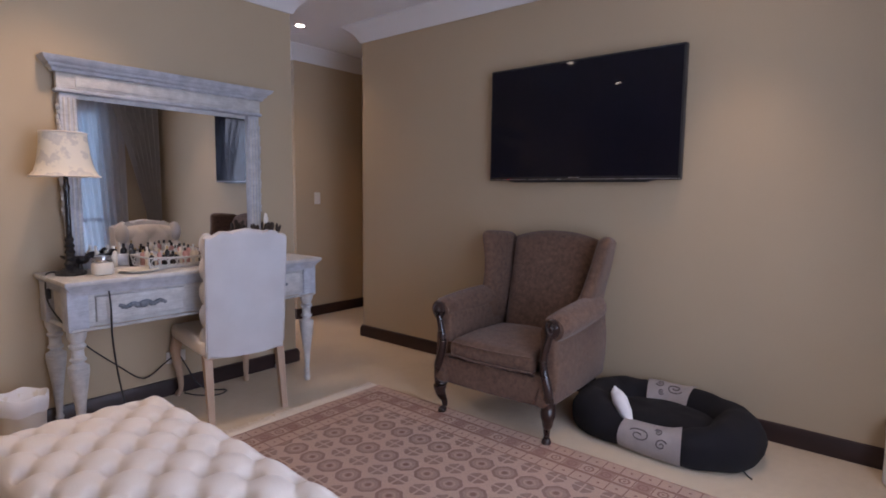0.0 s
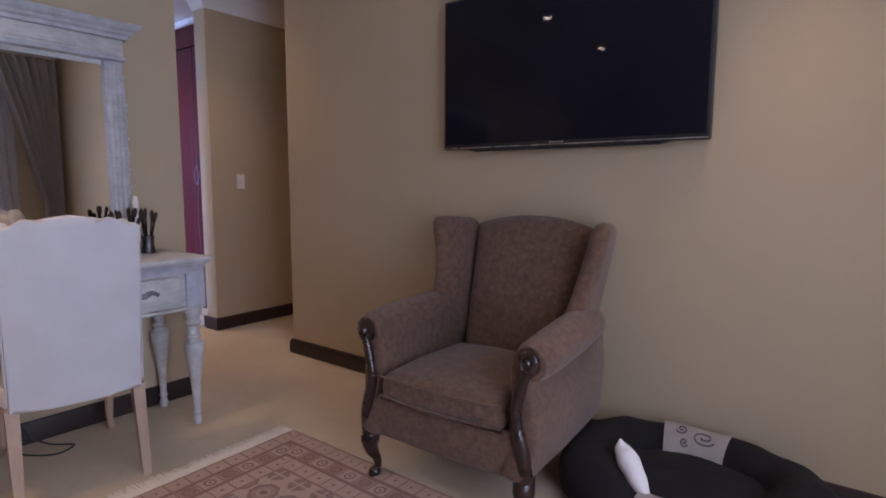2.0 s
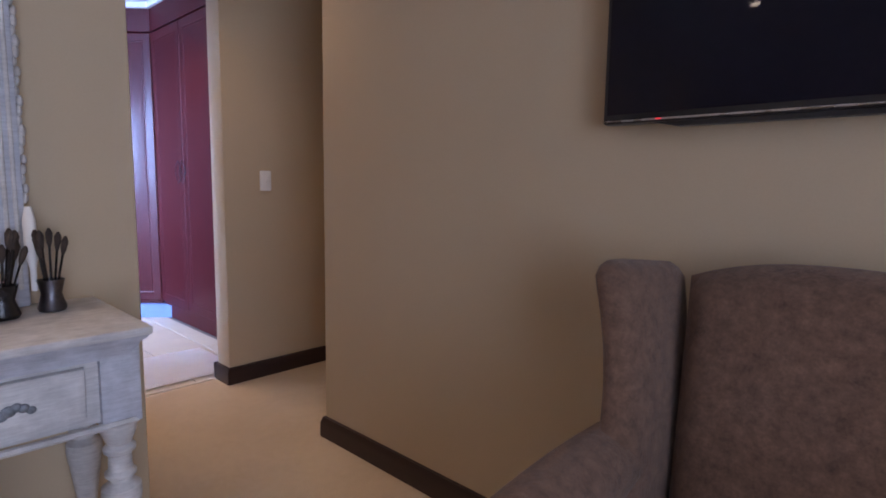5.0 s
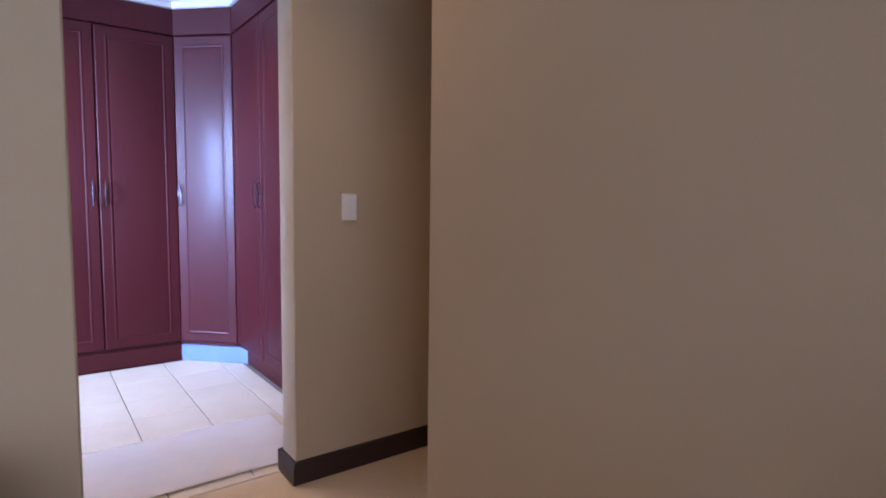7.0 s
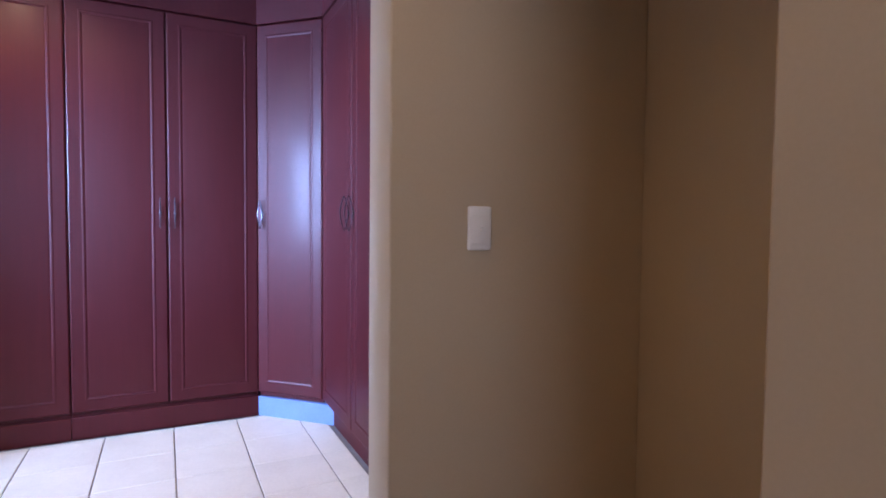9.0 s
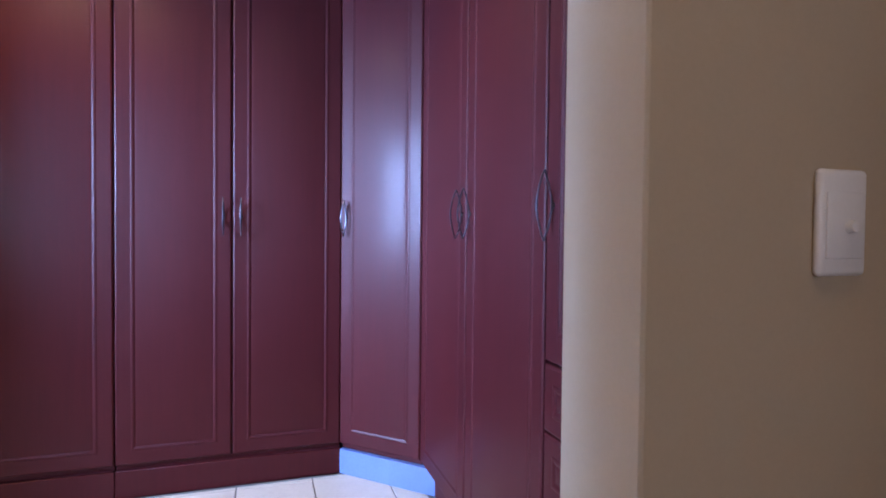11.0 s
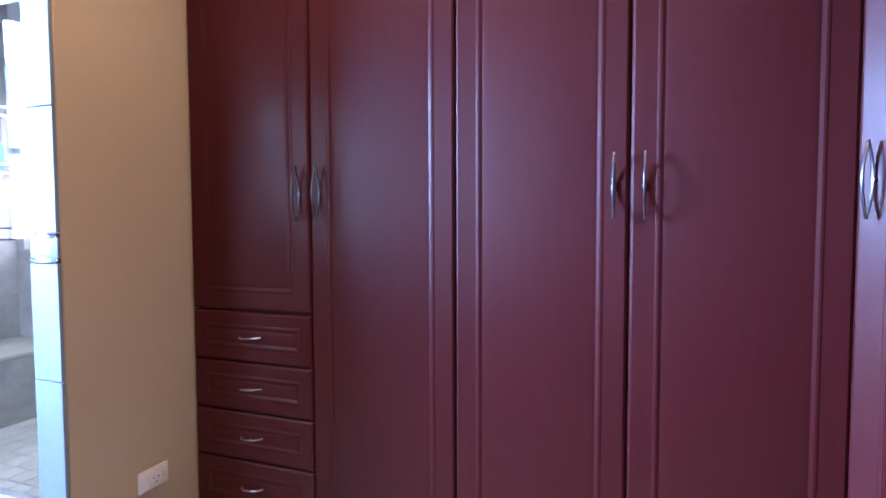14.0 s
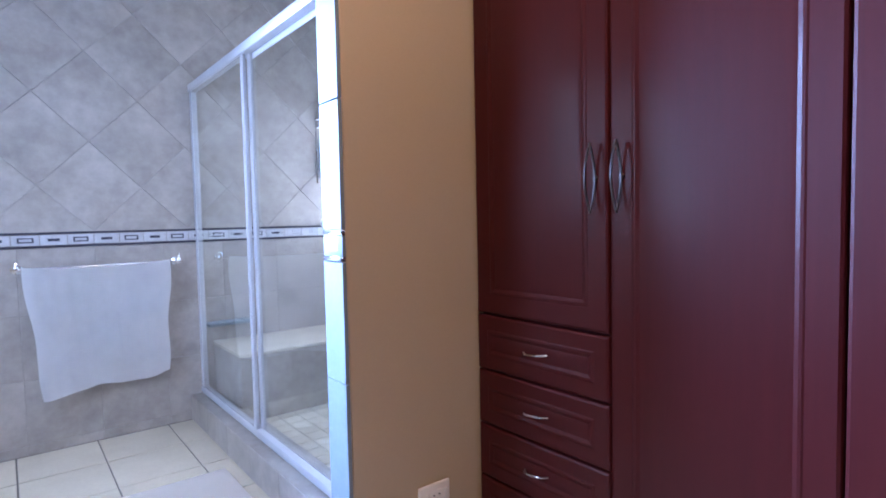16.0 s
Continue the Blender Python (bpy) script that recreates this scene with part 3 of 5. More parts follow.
def eye_handle(parent, x, z, y):
    """An upright pull shaped like an eye seen from the side: an outer limb bows away from the door, an inner one back to its foot."""
    bm = bmesh.new()
    n, half = 19, 0.088
    for limb in (-1, 1):
        rings = []
        for i in range(n):
            s = i / (n - 1) * 2 - 1
            bow = 1 - abs(s) ** 1.7
            out, w, t = 0.026 + limb * 0.021 * bow, 0.0024 + 0.0014 * bow, 0.0022
            rings.append([bm.verts.new((x + w * cx, y - out - t * cy, z + half * s)) for cx, cy in ((-1, -0.6), (-0.6, -1), (0.6, -1), (1, -0.6), (1, 0.6), (0.6, 1), (-0.6, 1), (-1, 0.6))])
        for a, b in zip(rings, rings[1:]):
            for k in range(8):
                bm.faces.new((a[k], a[(k + 1) % 8], b[(k + 1) % 8], b[k]))
        bm.faces.new(rings[0][::-1])
        bm.faces.new(rings[-1])
    h = part("handle", bm, PEWTER, parent, "pewter eye-shaped pull handle")
    part("foot", moved(lathe([(0, 0), (0.008, 0), (0.007, 0.004), (0.005, 0.008), (0, 0.009)], 12), Matrix.Translation((x, y + 0.0005, z)) @ pose(0, 0, 0, 90)), PEWTER, h)
    return h


def bow_handle(parent, x, z, y):
    pts = [(x + 0.045 * s, y - 0.004 - 0.020 * (1 - s ** 4), z + 0.004 * s) for s in [i / 6 - 1 for i in range(13)]]
    return part("handle", tube(pts, 0.0032, 8), STEEL, parent, "thin steel bow handle")


Z_DOOR0, Z_DOOR1, H_Z = 0.150, 2.395, 1.255
DRAWERS = (0.859, 0.682, 0.506, 0.334, 0.150)


def wardrobe(name, label, m, doors, depth=0.58, recess=0.0, wide=0.0):
    """doors: (from, to, handle at from-side 0 or to-side 1, with drawers). Local x along the front, -y out of it."""
    w = thing(name, label, "wardrobe", m, "fitted wardrobes")
    x0, x1 = doors[0][0], doors[-1][1]
    part("carcass", box(x0 + 0.002, x1 - 0.002, 0.003, depth, 0.122, 2.40, 0.002, 1), RED, w)
    # the corner unit's plinth carries painted blue glare, the others plain red
    part("plinth", box(x0 + 0.001, x1 - 0.001 + wide, -0.020 + recess, 0.05 + recess, 0.0, 0.1215 if recess or wide else 0.125, 0.003, 1), PLINTH_GLARE if wide else RED, w, "plinth with blue window glare painted into its colour" if wide else "")
    part("fascia", box(x0 + 0.001, x1 - 0.001, -0.024, depth, 2.402, CEIL_Z - 0.055, 0.003, 1), RED, w)
    part("crown", box(x0 + 0.001, x1 - 0.001, -0.045, depth, CEIL_Z - 0.053, CEIL_Z - 0.002, 0.012, 2), CEIL, w, "white cornice strip")
    g = 0.0022
    for a, b, side, drawers in doors:
        low = DRAWERS[0] + 0.003 if drawers else Z_DOOR0
        d = finish("door", moved(panel(b - a - 2 * g, Z_DOOR1 - low), Matrix.Translation((a + g, 0, low))), RED, w, angle=14)
        eye_handle(d, (b - 0.038) if side else (a + 0.038), H_Z, -0.022)
        if drawers:
            for hi, lo in zip(DRAWERS, DRAWERS[1:]):
                q = finish("drawer", moved(panel(b - a - 2 * g, hi - lo - 0.004, margin=0.045), Matrix.Translation((a + g, 0, lo + 0.001))), RED, w, angle=14)
                bow_handle(q, (a + b) / 2, (hi + lo) / 2 - 0.002, -0.020)
    return w


# long bank: local x runs along +y of the room, front faces +x
bank = lambda y: Matrix.Translation((XC - 0.022, y, 0)) @ pose(0, 0, 0, 0, 0, 90)
GA, GB, GC = -1.475, -0.979, -0.496
wardrobe("wardrobe_with_drawers", "red mahogany wardrobe with two doors and four drawers", bank(0), [(YW + 0.012, GA, 1, True), (GA, GB, 0, False)])
wardrobe("wardrobe", "red mahogany wardrobe with two tall panelled doors", bank(0), [(GB, GC, 1, False), (GC, YL + 0.008, 0, False)])
# corner unit at 45 degrees
diag = math.hypot(XR - XC, YR - YL)
ang = math.degrees(math.atan2(YR - YL, XR - XC))
wardrobe("corner_wardrobe", "red mahogany corner wardrobe with one tall door", Matrix.Translation((XC, YL, 0)) @ pose(0, 0, 0, 0, 0, ang) @ Matrix.Translation((0, 0.022, 0)), [(0.0, diag, 0, False)], 0.25, 0.0, 0.085)
# short bank: front faces -y
side = lambda x: Matrix.Translation((0, YR + 0.022, 0))
wardrobe("wardrobe", "red mahogany wardrobe with two tall panelled doors", side(0), [(XR - 0.004, -2.530, 1, False), (-2.530, -1.952, 0, False)], 0.58, 0.055)
wardrobe("wardrobe_with_drawers", "red mahogany wardrobe with one wide door over four drawers", side(0), [(-1.952, XS - JT - 0.004, 0, True)], 0.58, 0.055)


# ---- switches and sockets ----
def wall_switch(m, socket=False):
    """Plate in the xz plane, facing -y."""
    w, h = (0.072, 0.118) if not socket else (0.118, 0.072)
    s = thing("wall_socket" if socket else "light_switch", "white plastic switched wall socket" if socket else "white plastic light switch on the wall",
              "socket" if socket else "switch", m, "wall plates")
    part("plate", box(-w / 2, w / 2, -0.011, 0.0, -h / 2, h / 2, 0.006, 3), WHITE_PLASTIC, s)
    if socket:
        part("socket_face", box(-0.026, 0.030, -0.016, -0.010, -0.024, 0.016, 0.004), WHITE_PLASTIC, s)
        part("rocker", box(0.034, 0.048, -0.015, -0.010, -0.012, 0.012, 0.003), WHITE_PLASTIC, s)
        for px, pz in ((-0.008, 0.002), (0.012, 0.002), (0.002, -0.012)):
            part("pin_hole", lathe([(0.0, 0.0), (0.0034, 0.0), (0.0034, 0.002), (0, 0.002)], 10, at=(px, -0.0165, pz)), BLACK_PLASTIC, s)
    else:
        part("switch_face", box(-0.028, 0.028, -0.0135, -0.010, -0.040, 0.034, 0.002), WHITE_PLASTIC, s)
        part("toggle", moved(lathe([(0.0, 0.0), (0.0075, 0.0), (0.0065, 0.008), (0.0, 0.010)], 14), Matrix.Translation((0.004, -0.0135, -0.004)) @ pose(0, 0, 0, 90)), WHITE_PLASTIC, s)
    return s


wall_switch(Matrix.Translation((XS, 0.245, 1.196)) @ pose(0, 0, 0, 0, 0, 90))
wall_switch(Matrix.Translation((-1.02, MW_Y, 1.20)) @ pose(0, 0, 0, 0, 0, 180))
wall_switch(Matrix.Translation((-3.24, YW, 0.318)) @ pose(0, 0, 0, 0, 0, 180), True)
wall_switch(Matrix.Translation((0.0, -1.72, 0.235)) @ pose(0, 0, 0, 0, 0, 90), True)

# ---- bathroom ----
shower = thing("shower_enclosure", "white framed glass shower enclosure on a tiled kerb", "shower", pose(XG, YT, 0))
ZB, ZT, YP = 0.152, 1.975, -3.217 - YT
YN = YW - 0.112 - YT
part("bottom_rail", box(-0.022, 0.022, 0.0, YN, ZB, ZB + 0.035, 0.005), WHITE_ALU, shower)
part("top_rail", box(-0.026, 0.026, 0.0, YN, ZT - 0.045, ZT, 0.006), WHITE_ALU, shower)
part("wall_post", box(-0.018, 0.018, 0.0, 0.035, ZB + 0.036, ZT - 0.046, 0.005), WHITE_ALU, shower)
part("wall_post", box(-0.018, 0.018, YN - 0.03, YN, ZB + 0.036, ZT - 0.046, 0.005), WHITE_ALU, shower)
part("door_stile", box(0.004, 0.022, YP - 0.028, YP + 0.004, ZB + 0.036, ZT - 0.046, 0.004), WHITE_ALU, shower)
part("door_stile", box(-0.022, -0.002, YP - 0.006, YP + 0.030, ZB + 0.036, ZT - 0.046, 0.004), WHITE_ALU, shower)
for a, b, xx in ((0.036, YP - 0.029, 0.012), (YP + 0.031, YN - 0.031, -0.012)):
    pn = part("glass_pane", box(xx - 0.003, xx + 0.003, a, b, ZB + 0.037, ZT - 0.047), GLASS, shower, "clear glass pane")
    pn.visible_shadow = False
part("seal", box(-0.024, -0.018, YP + 0.032, YN - 0.032, ZT - 0.070, ZT - 0.047, 0.003), WHITE_ALU, shower)
structure("shower_kerb", box(XG - 0.10, XG + 0.078, YT + 0.002, YW - 0.112, -0.006, ZB - 0.002, 0.006), STONE_TILE, "grey tiled shower kerb", "kerb")
structure("shower_floor", box(XB, XG - 0.10, YT, YW - 0.11, -0.006, 0.066), GROUT, "sand coloured mosaic shower floor", "floor")
structure("shower_bench", box(XB, XG - 0.065, YT, -3.66, 0.066, 0.430, 0.006), STONE_TILE, "grey tiled shower bench", "bench")
structure("shower_bench_top", box(XB, XG - 0.060, YT + 0.001, -3.652, 0.432, 0.452, 0.005), MOSAIC, "pale tiled bench top", "bench")
structure("shower_ledge", box(-3.42, XG - 0.02, YT + 0.001, YT + 0.09, 0.548, 0.570, 0.004), EDGE_TILE, "narrow pale shower ledge", "ledge")

rail = thing("towel_rail", "chrome towel rail on the tiled wall", "towel rail", pose(-2.65, YT, 0.952))
part("bar", tube([(-0.385, 0.065, 0), (0.385, 0.065, 0)], 0.008, 12), CHROME, rail)
for sx in (-0.37, 0.37):
    br = part("bracket", moved(lathe([(0.024, 0.0), (0.024, 0.008), (0.012, 0.016), (0.010, 0.062), (0.014, 0.07), (0.0, 0.078)], 16), Matrix.Translation((sx, 0, 0)) @ pose(0, 0, 0, -90)), CHROME, rail)
    part("finial", lathe([(0.0, -0.018), (0.013, -0.012), (0.016, 0.0), (0.010, 0.014), (0.006, 0.03), (0.0, 0.034)], 14, at=(sx, 0.065, 0.006)), CHROME, rail)


def towel():
    bm = bmesh.new()
    nx, nz = 44, 54
    w, drop_f, drop_b = 0.672, 0.640, 0.45
    total = drop_f + drop_b + 0.04
    grid = []
    for j in range(nz + 1):
        s = j / nz * total
        row = []
        for i in range(nx + 1):
            u = i / nx - 0.5
            if s < drop_b:
                y, z, k = -0.013, -(drop_b - s), (drop_b - s) / drop_f
            elif s < drop_b + 0.04:
                a = math.pi * (s - drop_b) / 0.04
                y, z, k = -0.013 * math.cos(a), 0.012 * math.sin(a), 0.0
            else:
                y, z, k = 0.013, -(s - drop_b - 0.04), (s - drop_b - 0.04) / drop_f
            front = 1 if y > 0 else -0.3
            fold = 0.008 * math.sin(7 * u + 1.6 * k) + 0.003 * math.sin(17 * u + 5 * k)
            narrow = 1 - 0.14 * k + 0.02 * math.sin(9 * k)
            sag = -0.040 * u * k + 0.012 * k * math.sin(9 * u + 0.8) + 0.003 * math.sin(23 * u) * k - 0.014 * (1 - 4 * u * u) * (k < 0.02)
            row.append(bm.verts.new((u * w * narrow - 0.015 * k, y + front * k * abs(fold) * 1.6 + 0.002 * math.sin(60 * u), z + sag)))
        grid.append(row)
    for a, b in zip(grid, grid[1:]):
        for i in range(nx):
            bm.faces.new((a[i], a[i + 1], b[i + 1], b[i]))
    ret = bmesh.ops.solidify(bm, geom=bm.faces[:], thickness=0.006)
    return bm


tw = tagged(finish("towel", towel(), TOWEL), "thin white bath towel hung over the rail", "towel")
tw.matrix_basis = pose(-2.636, YT + 0.067, 0.954)


def soft_mat(name, label, x0, x1, y0, y1, turn, mat):
    bm = bmesh.new()
    nx, ny = 30, 40
    w, l = x1 - x0, y1 - y0
    vs = [[bm.verts.new((w * (i / nx - 0.5), l * (j / ny - 0.5), 0.018 + 0.003 * noise.noise((i * 0.6, j * 0.6, 1.7)))) for i in range(nx + 1)] for j in range(ny + 1)]
    for a, b in zip(vs, vs[1:]):
        for i in range(nx):
            bm.faces.new((a[i], a[i + 1], b[i + 1], b[i]))
    bmesh.ops.solidify(bm, geom=bm.faces[:], thickness=-0.014)
    for v in bm.verts:
        edge = min(w / 2 - abs(v.co.x), l / 2 - abs(v.co.y))
        if edge < 0.02:
            v.co.z = 0.008 + (v.co.z - 0.008) * (0.45 + 0.55 * edge / 0.02)
    ob = tagged(finish(name, bm, mat), label, "mat")
    ob.matrix_basis = pose((x0 + x1) / 2, (y0 + y1) / 2, 0.0, 0, 0, turn)
    return ob


soft_mat("bath_mat", "cream bath mat on the tiles by the doorway", -1.965, -1.362, -0.86, 0.16, 0, MAT)
soft_mat("bath_mat", "white bath mat on the tiles before the shower", -3.005, -2.42, -3.30, -2.45, 0, MAT)

caddy = thing("shower_caddy", "wire shower shelf holding bottles in the corner", "shelf", pose(-4.03, YT, 1.44))
for z in (0.02, 0.36):
    part("wire_shelf", tube([(-0.11, 0.004, z), (0.11, 0.004, z), (0.11, 0.10, z), (-0.11, 0.10, z)], 0.004, 6, closed=True), CHROME, caddy)
    part("wire_guard", tube([(-0.11, 0.004, z + 0.05), (0.11, 0.004, z + 0.05), (0.11, 0.10, z + 0.05), (-0.11, 0.10, z + 0.05)], 0.003, 6, closed=True), CHROME, caddy)
    for k in range(8):
        part("wire", tube([(-0.10 + k * 0.0286, 0.004, z), (-0.10 + k * 0.0286, 0.10, z)], 0.002, 5), CHROME, caddy)
for sx in (-0.1, 0.1):
    part("upright", tube([(sx, 0.006, -0.02), (sx, 0.006, 0.46)], 0.004, 6), CHROME, caddy)


def bottle(name, label, x, y, z, r, h, mat, cap, category="bottle", flat=1.0, group=""):
    b = thing(name, label, category, pose(x, y, z), group)
    bm = lathe([(0, 0), (r * 0.92, 0), (r, h * 0.04), (r, h * 0.66), (r * 0.85, h * 0.74), (r * 0.42, h * 0.80), (r * 0.40, h * 0.84), (0, h * 0.84)], 18)
    if flat != 1.0:
        warp(bm, lambda c: (c.x, c.y * flat, c.z))
    part("body", bm, mat, b)
    part("cap", lathe([(0, h * 0.83), (r * 0.46, h * 0.83), (r * 0.46, h * 0.985), (r * 0.38, h), (0, h)], 14), cap, b)
    return b


bottle("shampoo_bottle", "black shampoo bottle on the upper wire shelf", -3.99, YT + 0.055, 1.806, 0.032, 0.20, BLACK_PLASTIC, BLACK_PLASTIC, flat=0.7)
bottle("shampoo_bottle", "blue bottle with a white cap on the upper wire shelf", -4.065, YT + 0.055, 1.806, 0.028, 0.19, BLUE, WHITE_PLASTIC, flat=0.7)
bottle("shower_gel_bottle", "blue shower gel bottle on the lower wire shelf", -3.985, YT + 0.055, 1.466, 0.042, 0.24, BLUE, BLUE, flat=0.6)
bottle("shower_gel_bottle", "blue and white bottle on the lower wire shelf", -4.075, YT + 0.055, 1.466, 0.036, 0.22, BLUE, WHITE_PLASTIC, flat=0.6)


def puff():
    bm = bmesh.new()
    rnd = random.Random(5)
    for _ in range(60):
        d = Vector((rnd.gauss(0, 1), rnd.gauss(0, 1), rnd.gauss(0, 1))).normalized()
        m = Matrix.Translation(d * 0.030) @ d.to_track_quat("Z", "Y").to_matrix().to_4x4() @ Matrix.Diagonal((1, 1, 0.35, 1))
        bmesh.ops.create_icosphere(bm, subdivisions=1, radius=0.018, matrix=m)
    return bm


pf = thing("bath_puff", "white mesh bath puff hung below the wire shelf", "bath puff", pose(-3.955, YT + 0.06, 1.15))
part("puff", puff(), TOWEL, pf)
part("cord", tube([(0, 0, 0.03), (0.004, -0.01, 0.16), (0, -0.02, 0.31)], 0.002, 6), WHITE_PLASTIC, pf)
sp = thing("shower_stopper", "small steel bottle stop on the shower floor", "fitting", pose(-3.24, -3.10, 0.074))
part("knob", lathe([(0, 0), (0.022, 0), (0.022, 0.03), (0.012, 0.045), (0.0, 0.05)], 14), PEWTER, sp)

# ---- bedroom: television ----
tv = thing("television", "large black flat-screen television mounted on the wall", "television", pose(1.832, 0.0, 1.717))
TW, TH = 1.266, 0.732
part("casing", box(-TW / 2, TW / 2, -0.068, -0.022, -TH / 2, TH / 2, 0.006), BLACK_PLASTIC, tv)
part("screen", box(-TW / 2 + 0.012, TW / 2 - 0.012, -0.0705, -0.0682, -TH / 2 + 0.024, TH / 2 - 0.012), SCREEN, tv, "glossy black screen")
part("trim_strip", box(-TW / 2 + 0.002, TW / 2 - 0.002, -0.0720, -0.0684, -TH / 2 + 0.005, -TH / 2 + 0.0095, 0.001), STEEL, tv, "thin silver strip")
part("badge", box(-0.035, 0.035, -0.0725, -0.0684, -TH / 2 + 0.013, -TH / 2 + 0.020, 0.001), STEEL, tv)
part("lower_bulge", moved(prism([(-0.50, -TH / 2), (-0.05, -TH / 2), (-0.03, -TH / 2 + 0.010), (0.03, -TH / 2 + 0.010), (0.05, -TH / 2), (0.50, -TH / 2), (0.44, -TH / 2 - 0.012), (-0.44, -TH / 2 - 0.012)], 0.03), Matrix.Translation((0, -0.060, 0))), BLACK_PLASTIC, tv)
part("wall_bracket", box(-0.25, 0.25, -0.022, -0.001, -0.2, 0.2, 0.004), BLACK_PLASTIC, tv)
part("standby_light", box(-0.489, -0.477, -0.0732, -0.0722, -TH / 2 + 0.006, -TH / 2 + 0.009), RED_LED, tv, "small red standby light")


# ---- armchair ----
def armchair(m):
    a = thing("wing_armchair", "brown chenille wing-back armchair with carved dark wood legs", "armchair", m)
    bm = box(-0.345, 0.345, -0.395, 0.33, 0.190, 0.360, 0.025, 3)
    bmesh.ops.subdivide_edges(bm, edges=bm.edges[:], cuts=2, use_grid_fill=True)
    part("seat_frame", warp(bm, lambda c: (c.x * (1 - 0.12 * max(0, c.y)), c.y - 0.012 * (1 - (c.x / 0.35) ** 2) * (c.y < -0.3), c.z)), CHENILLE, a)
    bm = box(-0.272, 0.272, -0.412, 0.150, 0.348, 0.455, 0.045, 4)
    bmesh.ops.subdivide_edges(bm, edges=bm.edges[:], cuts=4, use_grid_fill=True)
    warp(bm, lambda c: (c.x, c.y - (0.016 * (1 - (c.x / 0.28) ** 2) if c.y < -0.3 else 0),
                        c.z + (0.042 * (1 - (c.x / 0.28) ** 2) * (1 - ((c.y + 0.13) / 0.29) ** 2) if c.z > 0.40 else 0) + 0.004 * noise.noise((c.x * 9, c.y * 9, 2.0))))
    cushion = part("seat_cushion", bm, CHENILLE, a, "plump seat cushion")
    for z in (0.368, 0.444):
        part("piping", tube([(0.262 * k, -0.410 - 0.016 * (1 - k * k), z - 0.004 * (1 - k * k)) for k in [i / 6 - 1 for i in range(13)]], 0.005, 8), CHENILLE, cushion)
    # dark bar that imitates the shade in the crease under the cushion
    part("cushion_gap_shade", tube([(x, -0.402, 0.353) for x in (-0.265, 0.265)], 0.007, 8), DARK_WOOD, a)

    # back: arched top, leaning back, bulging forward
    bm = bmesh.new()
    nx, nz = 18, 22
    for face in (0, 1):
        rows = []
        for j in range(nz + 1):
            v = j / nz
            row = []
            for i in range(nx + 1):
                u = i / nx * 2 - 1
                half = 0.235 + 0.040 * v
                top = 1.036 - 0.046 * abs(u) ** 2.4
                z = 0.36 + (top - 0.36) * v
                lean = 0.150 + 0.225 * (z - 0.36) / 0.68
                edge = (1 - u ** 6) * (1 - (2 * v - 1) ** 8)
                y = lean - 0.020 - 0.052 * max(edge, 0) ** 0.5 if face == 0 else min(lean + 0.075, 0.408) - 0.035 * (1 - max(edge, 0) ** 0.5)
                row.append(bm.verts.new((u * half, y, z)))
            rows.append(row)
        for r0, r1 in zip(rows, rows[1:]):
            for i in range(nx):
                q = (r0[i], r0[i + 1], r1[i + 1], r1[i])
                bm.faces.new(q if face == 0 else q[::-1])
        if face == 0:
            keep = rows
    rim0 = [r[0] for r in keep] + keep[-1][1:] + [r[-1] for r in reversed(keep[:-1])] + list(reversed(keep[0][1:-1]))
    rim1 = [r[0] for r in rows] + rows[-1][1:] + [r[-1] for r in reversed(rows[:-1])] + list(reversed(rows[0][1:-1]))
    n = len(rim0)
    for i in range(n):
        bm.faces.new((rim0[i], rim0[(i + 1) % n], rim1[(i + 1) % n], rim1[i]))
    part("backrest", bm, CHENILLE, a, "tall backrest with an arched top")

    for s in (-1, 1):
        # wing: rounded cross-sections stacked upwards, flaring out at the top
        levels = [(0.50, 0.06), (0.58, -0.020), (0.64, 0.005), (0.70, 0.048), (0.77, 0.082), (0.85, 0.108), (0.92, 0.120), (0.965, 0.124), (0.997, 0.130), (1.017, 0.146), (1.028, 0.170)]
        bm = bmesh.new()
        rings = []
        for k, (z, yf) in enumerate(levels):
            yb = min(0.245 + 0.215 * (z - 0.36) / 0.68, 0.408) - (0.02 if k == len(levels) - 2 else 0.05 if k == len(levels) - 1 else 0)
            up = (z - 0.5) / 0.55
            flare = 0.012 + 0.064 * up ** 1.5
            th = 0.046 if k < len(levels) - 2 else (0.034 if k == len(levels) - 2 else 0.016)
            ring = []
            for q in range(28):
                a_ = 2 * math.pi * q / 28
                ca, sa = math.copysign(abs(math.cos(a_)) ** 0.7, math.cos(a_)), math.copysign(abs(math.sin(a_)) ** 0.7, math.sin(a_))
                yy = (yf + yb) / 2 + (yb - yf) / 2 * ca
                out = flare * (0.7 + 0.9 * (1 - (yy - yf) / (yb - yf)))
                ring.append(bm.verts.new((s * (0.285 + out + th * sa), yy, z - 0.10 * max(0.0, (yy - yf - 0.06)) * up)))
            rings.append(ring)
        for r0, r1 in zip(rings, rings[1:]):
            for q in range(28):
                bm.faces.new((r0[q], r0[(q + 1) % 28], r1[(q + 1) % 28], r1[q]))
        bm.faces.new(rings[0][::-1])
        bm.faces.new(rings[-1])
        part("wing", bm, CHENILLE, a, "padded side wing")
        # arm: padded side that swells outwards, and a rolled top
        bm = box(s * 0.266, s * 0.366, -0.388, 0.32, 0.195, 0.595, 0.03, 3)
        bmesh.ops.subdivide_edges(bm, edges=bm.edges[:], cuts=2, use_grid_fill=True)
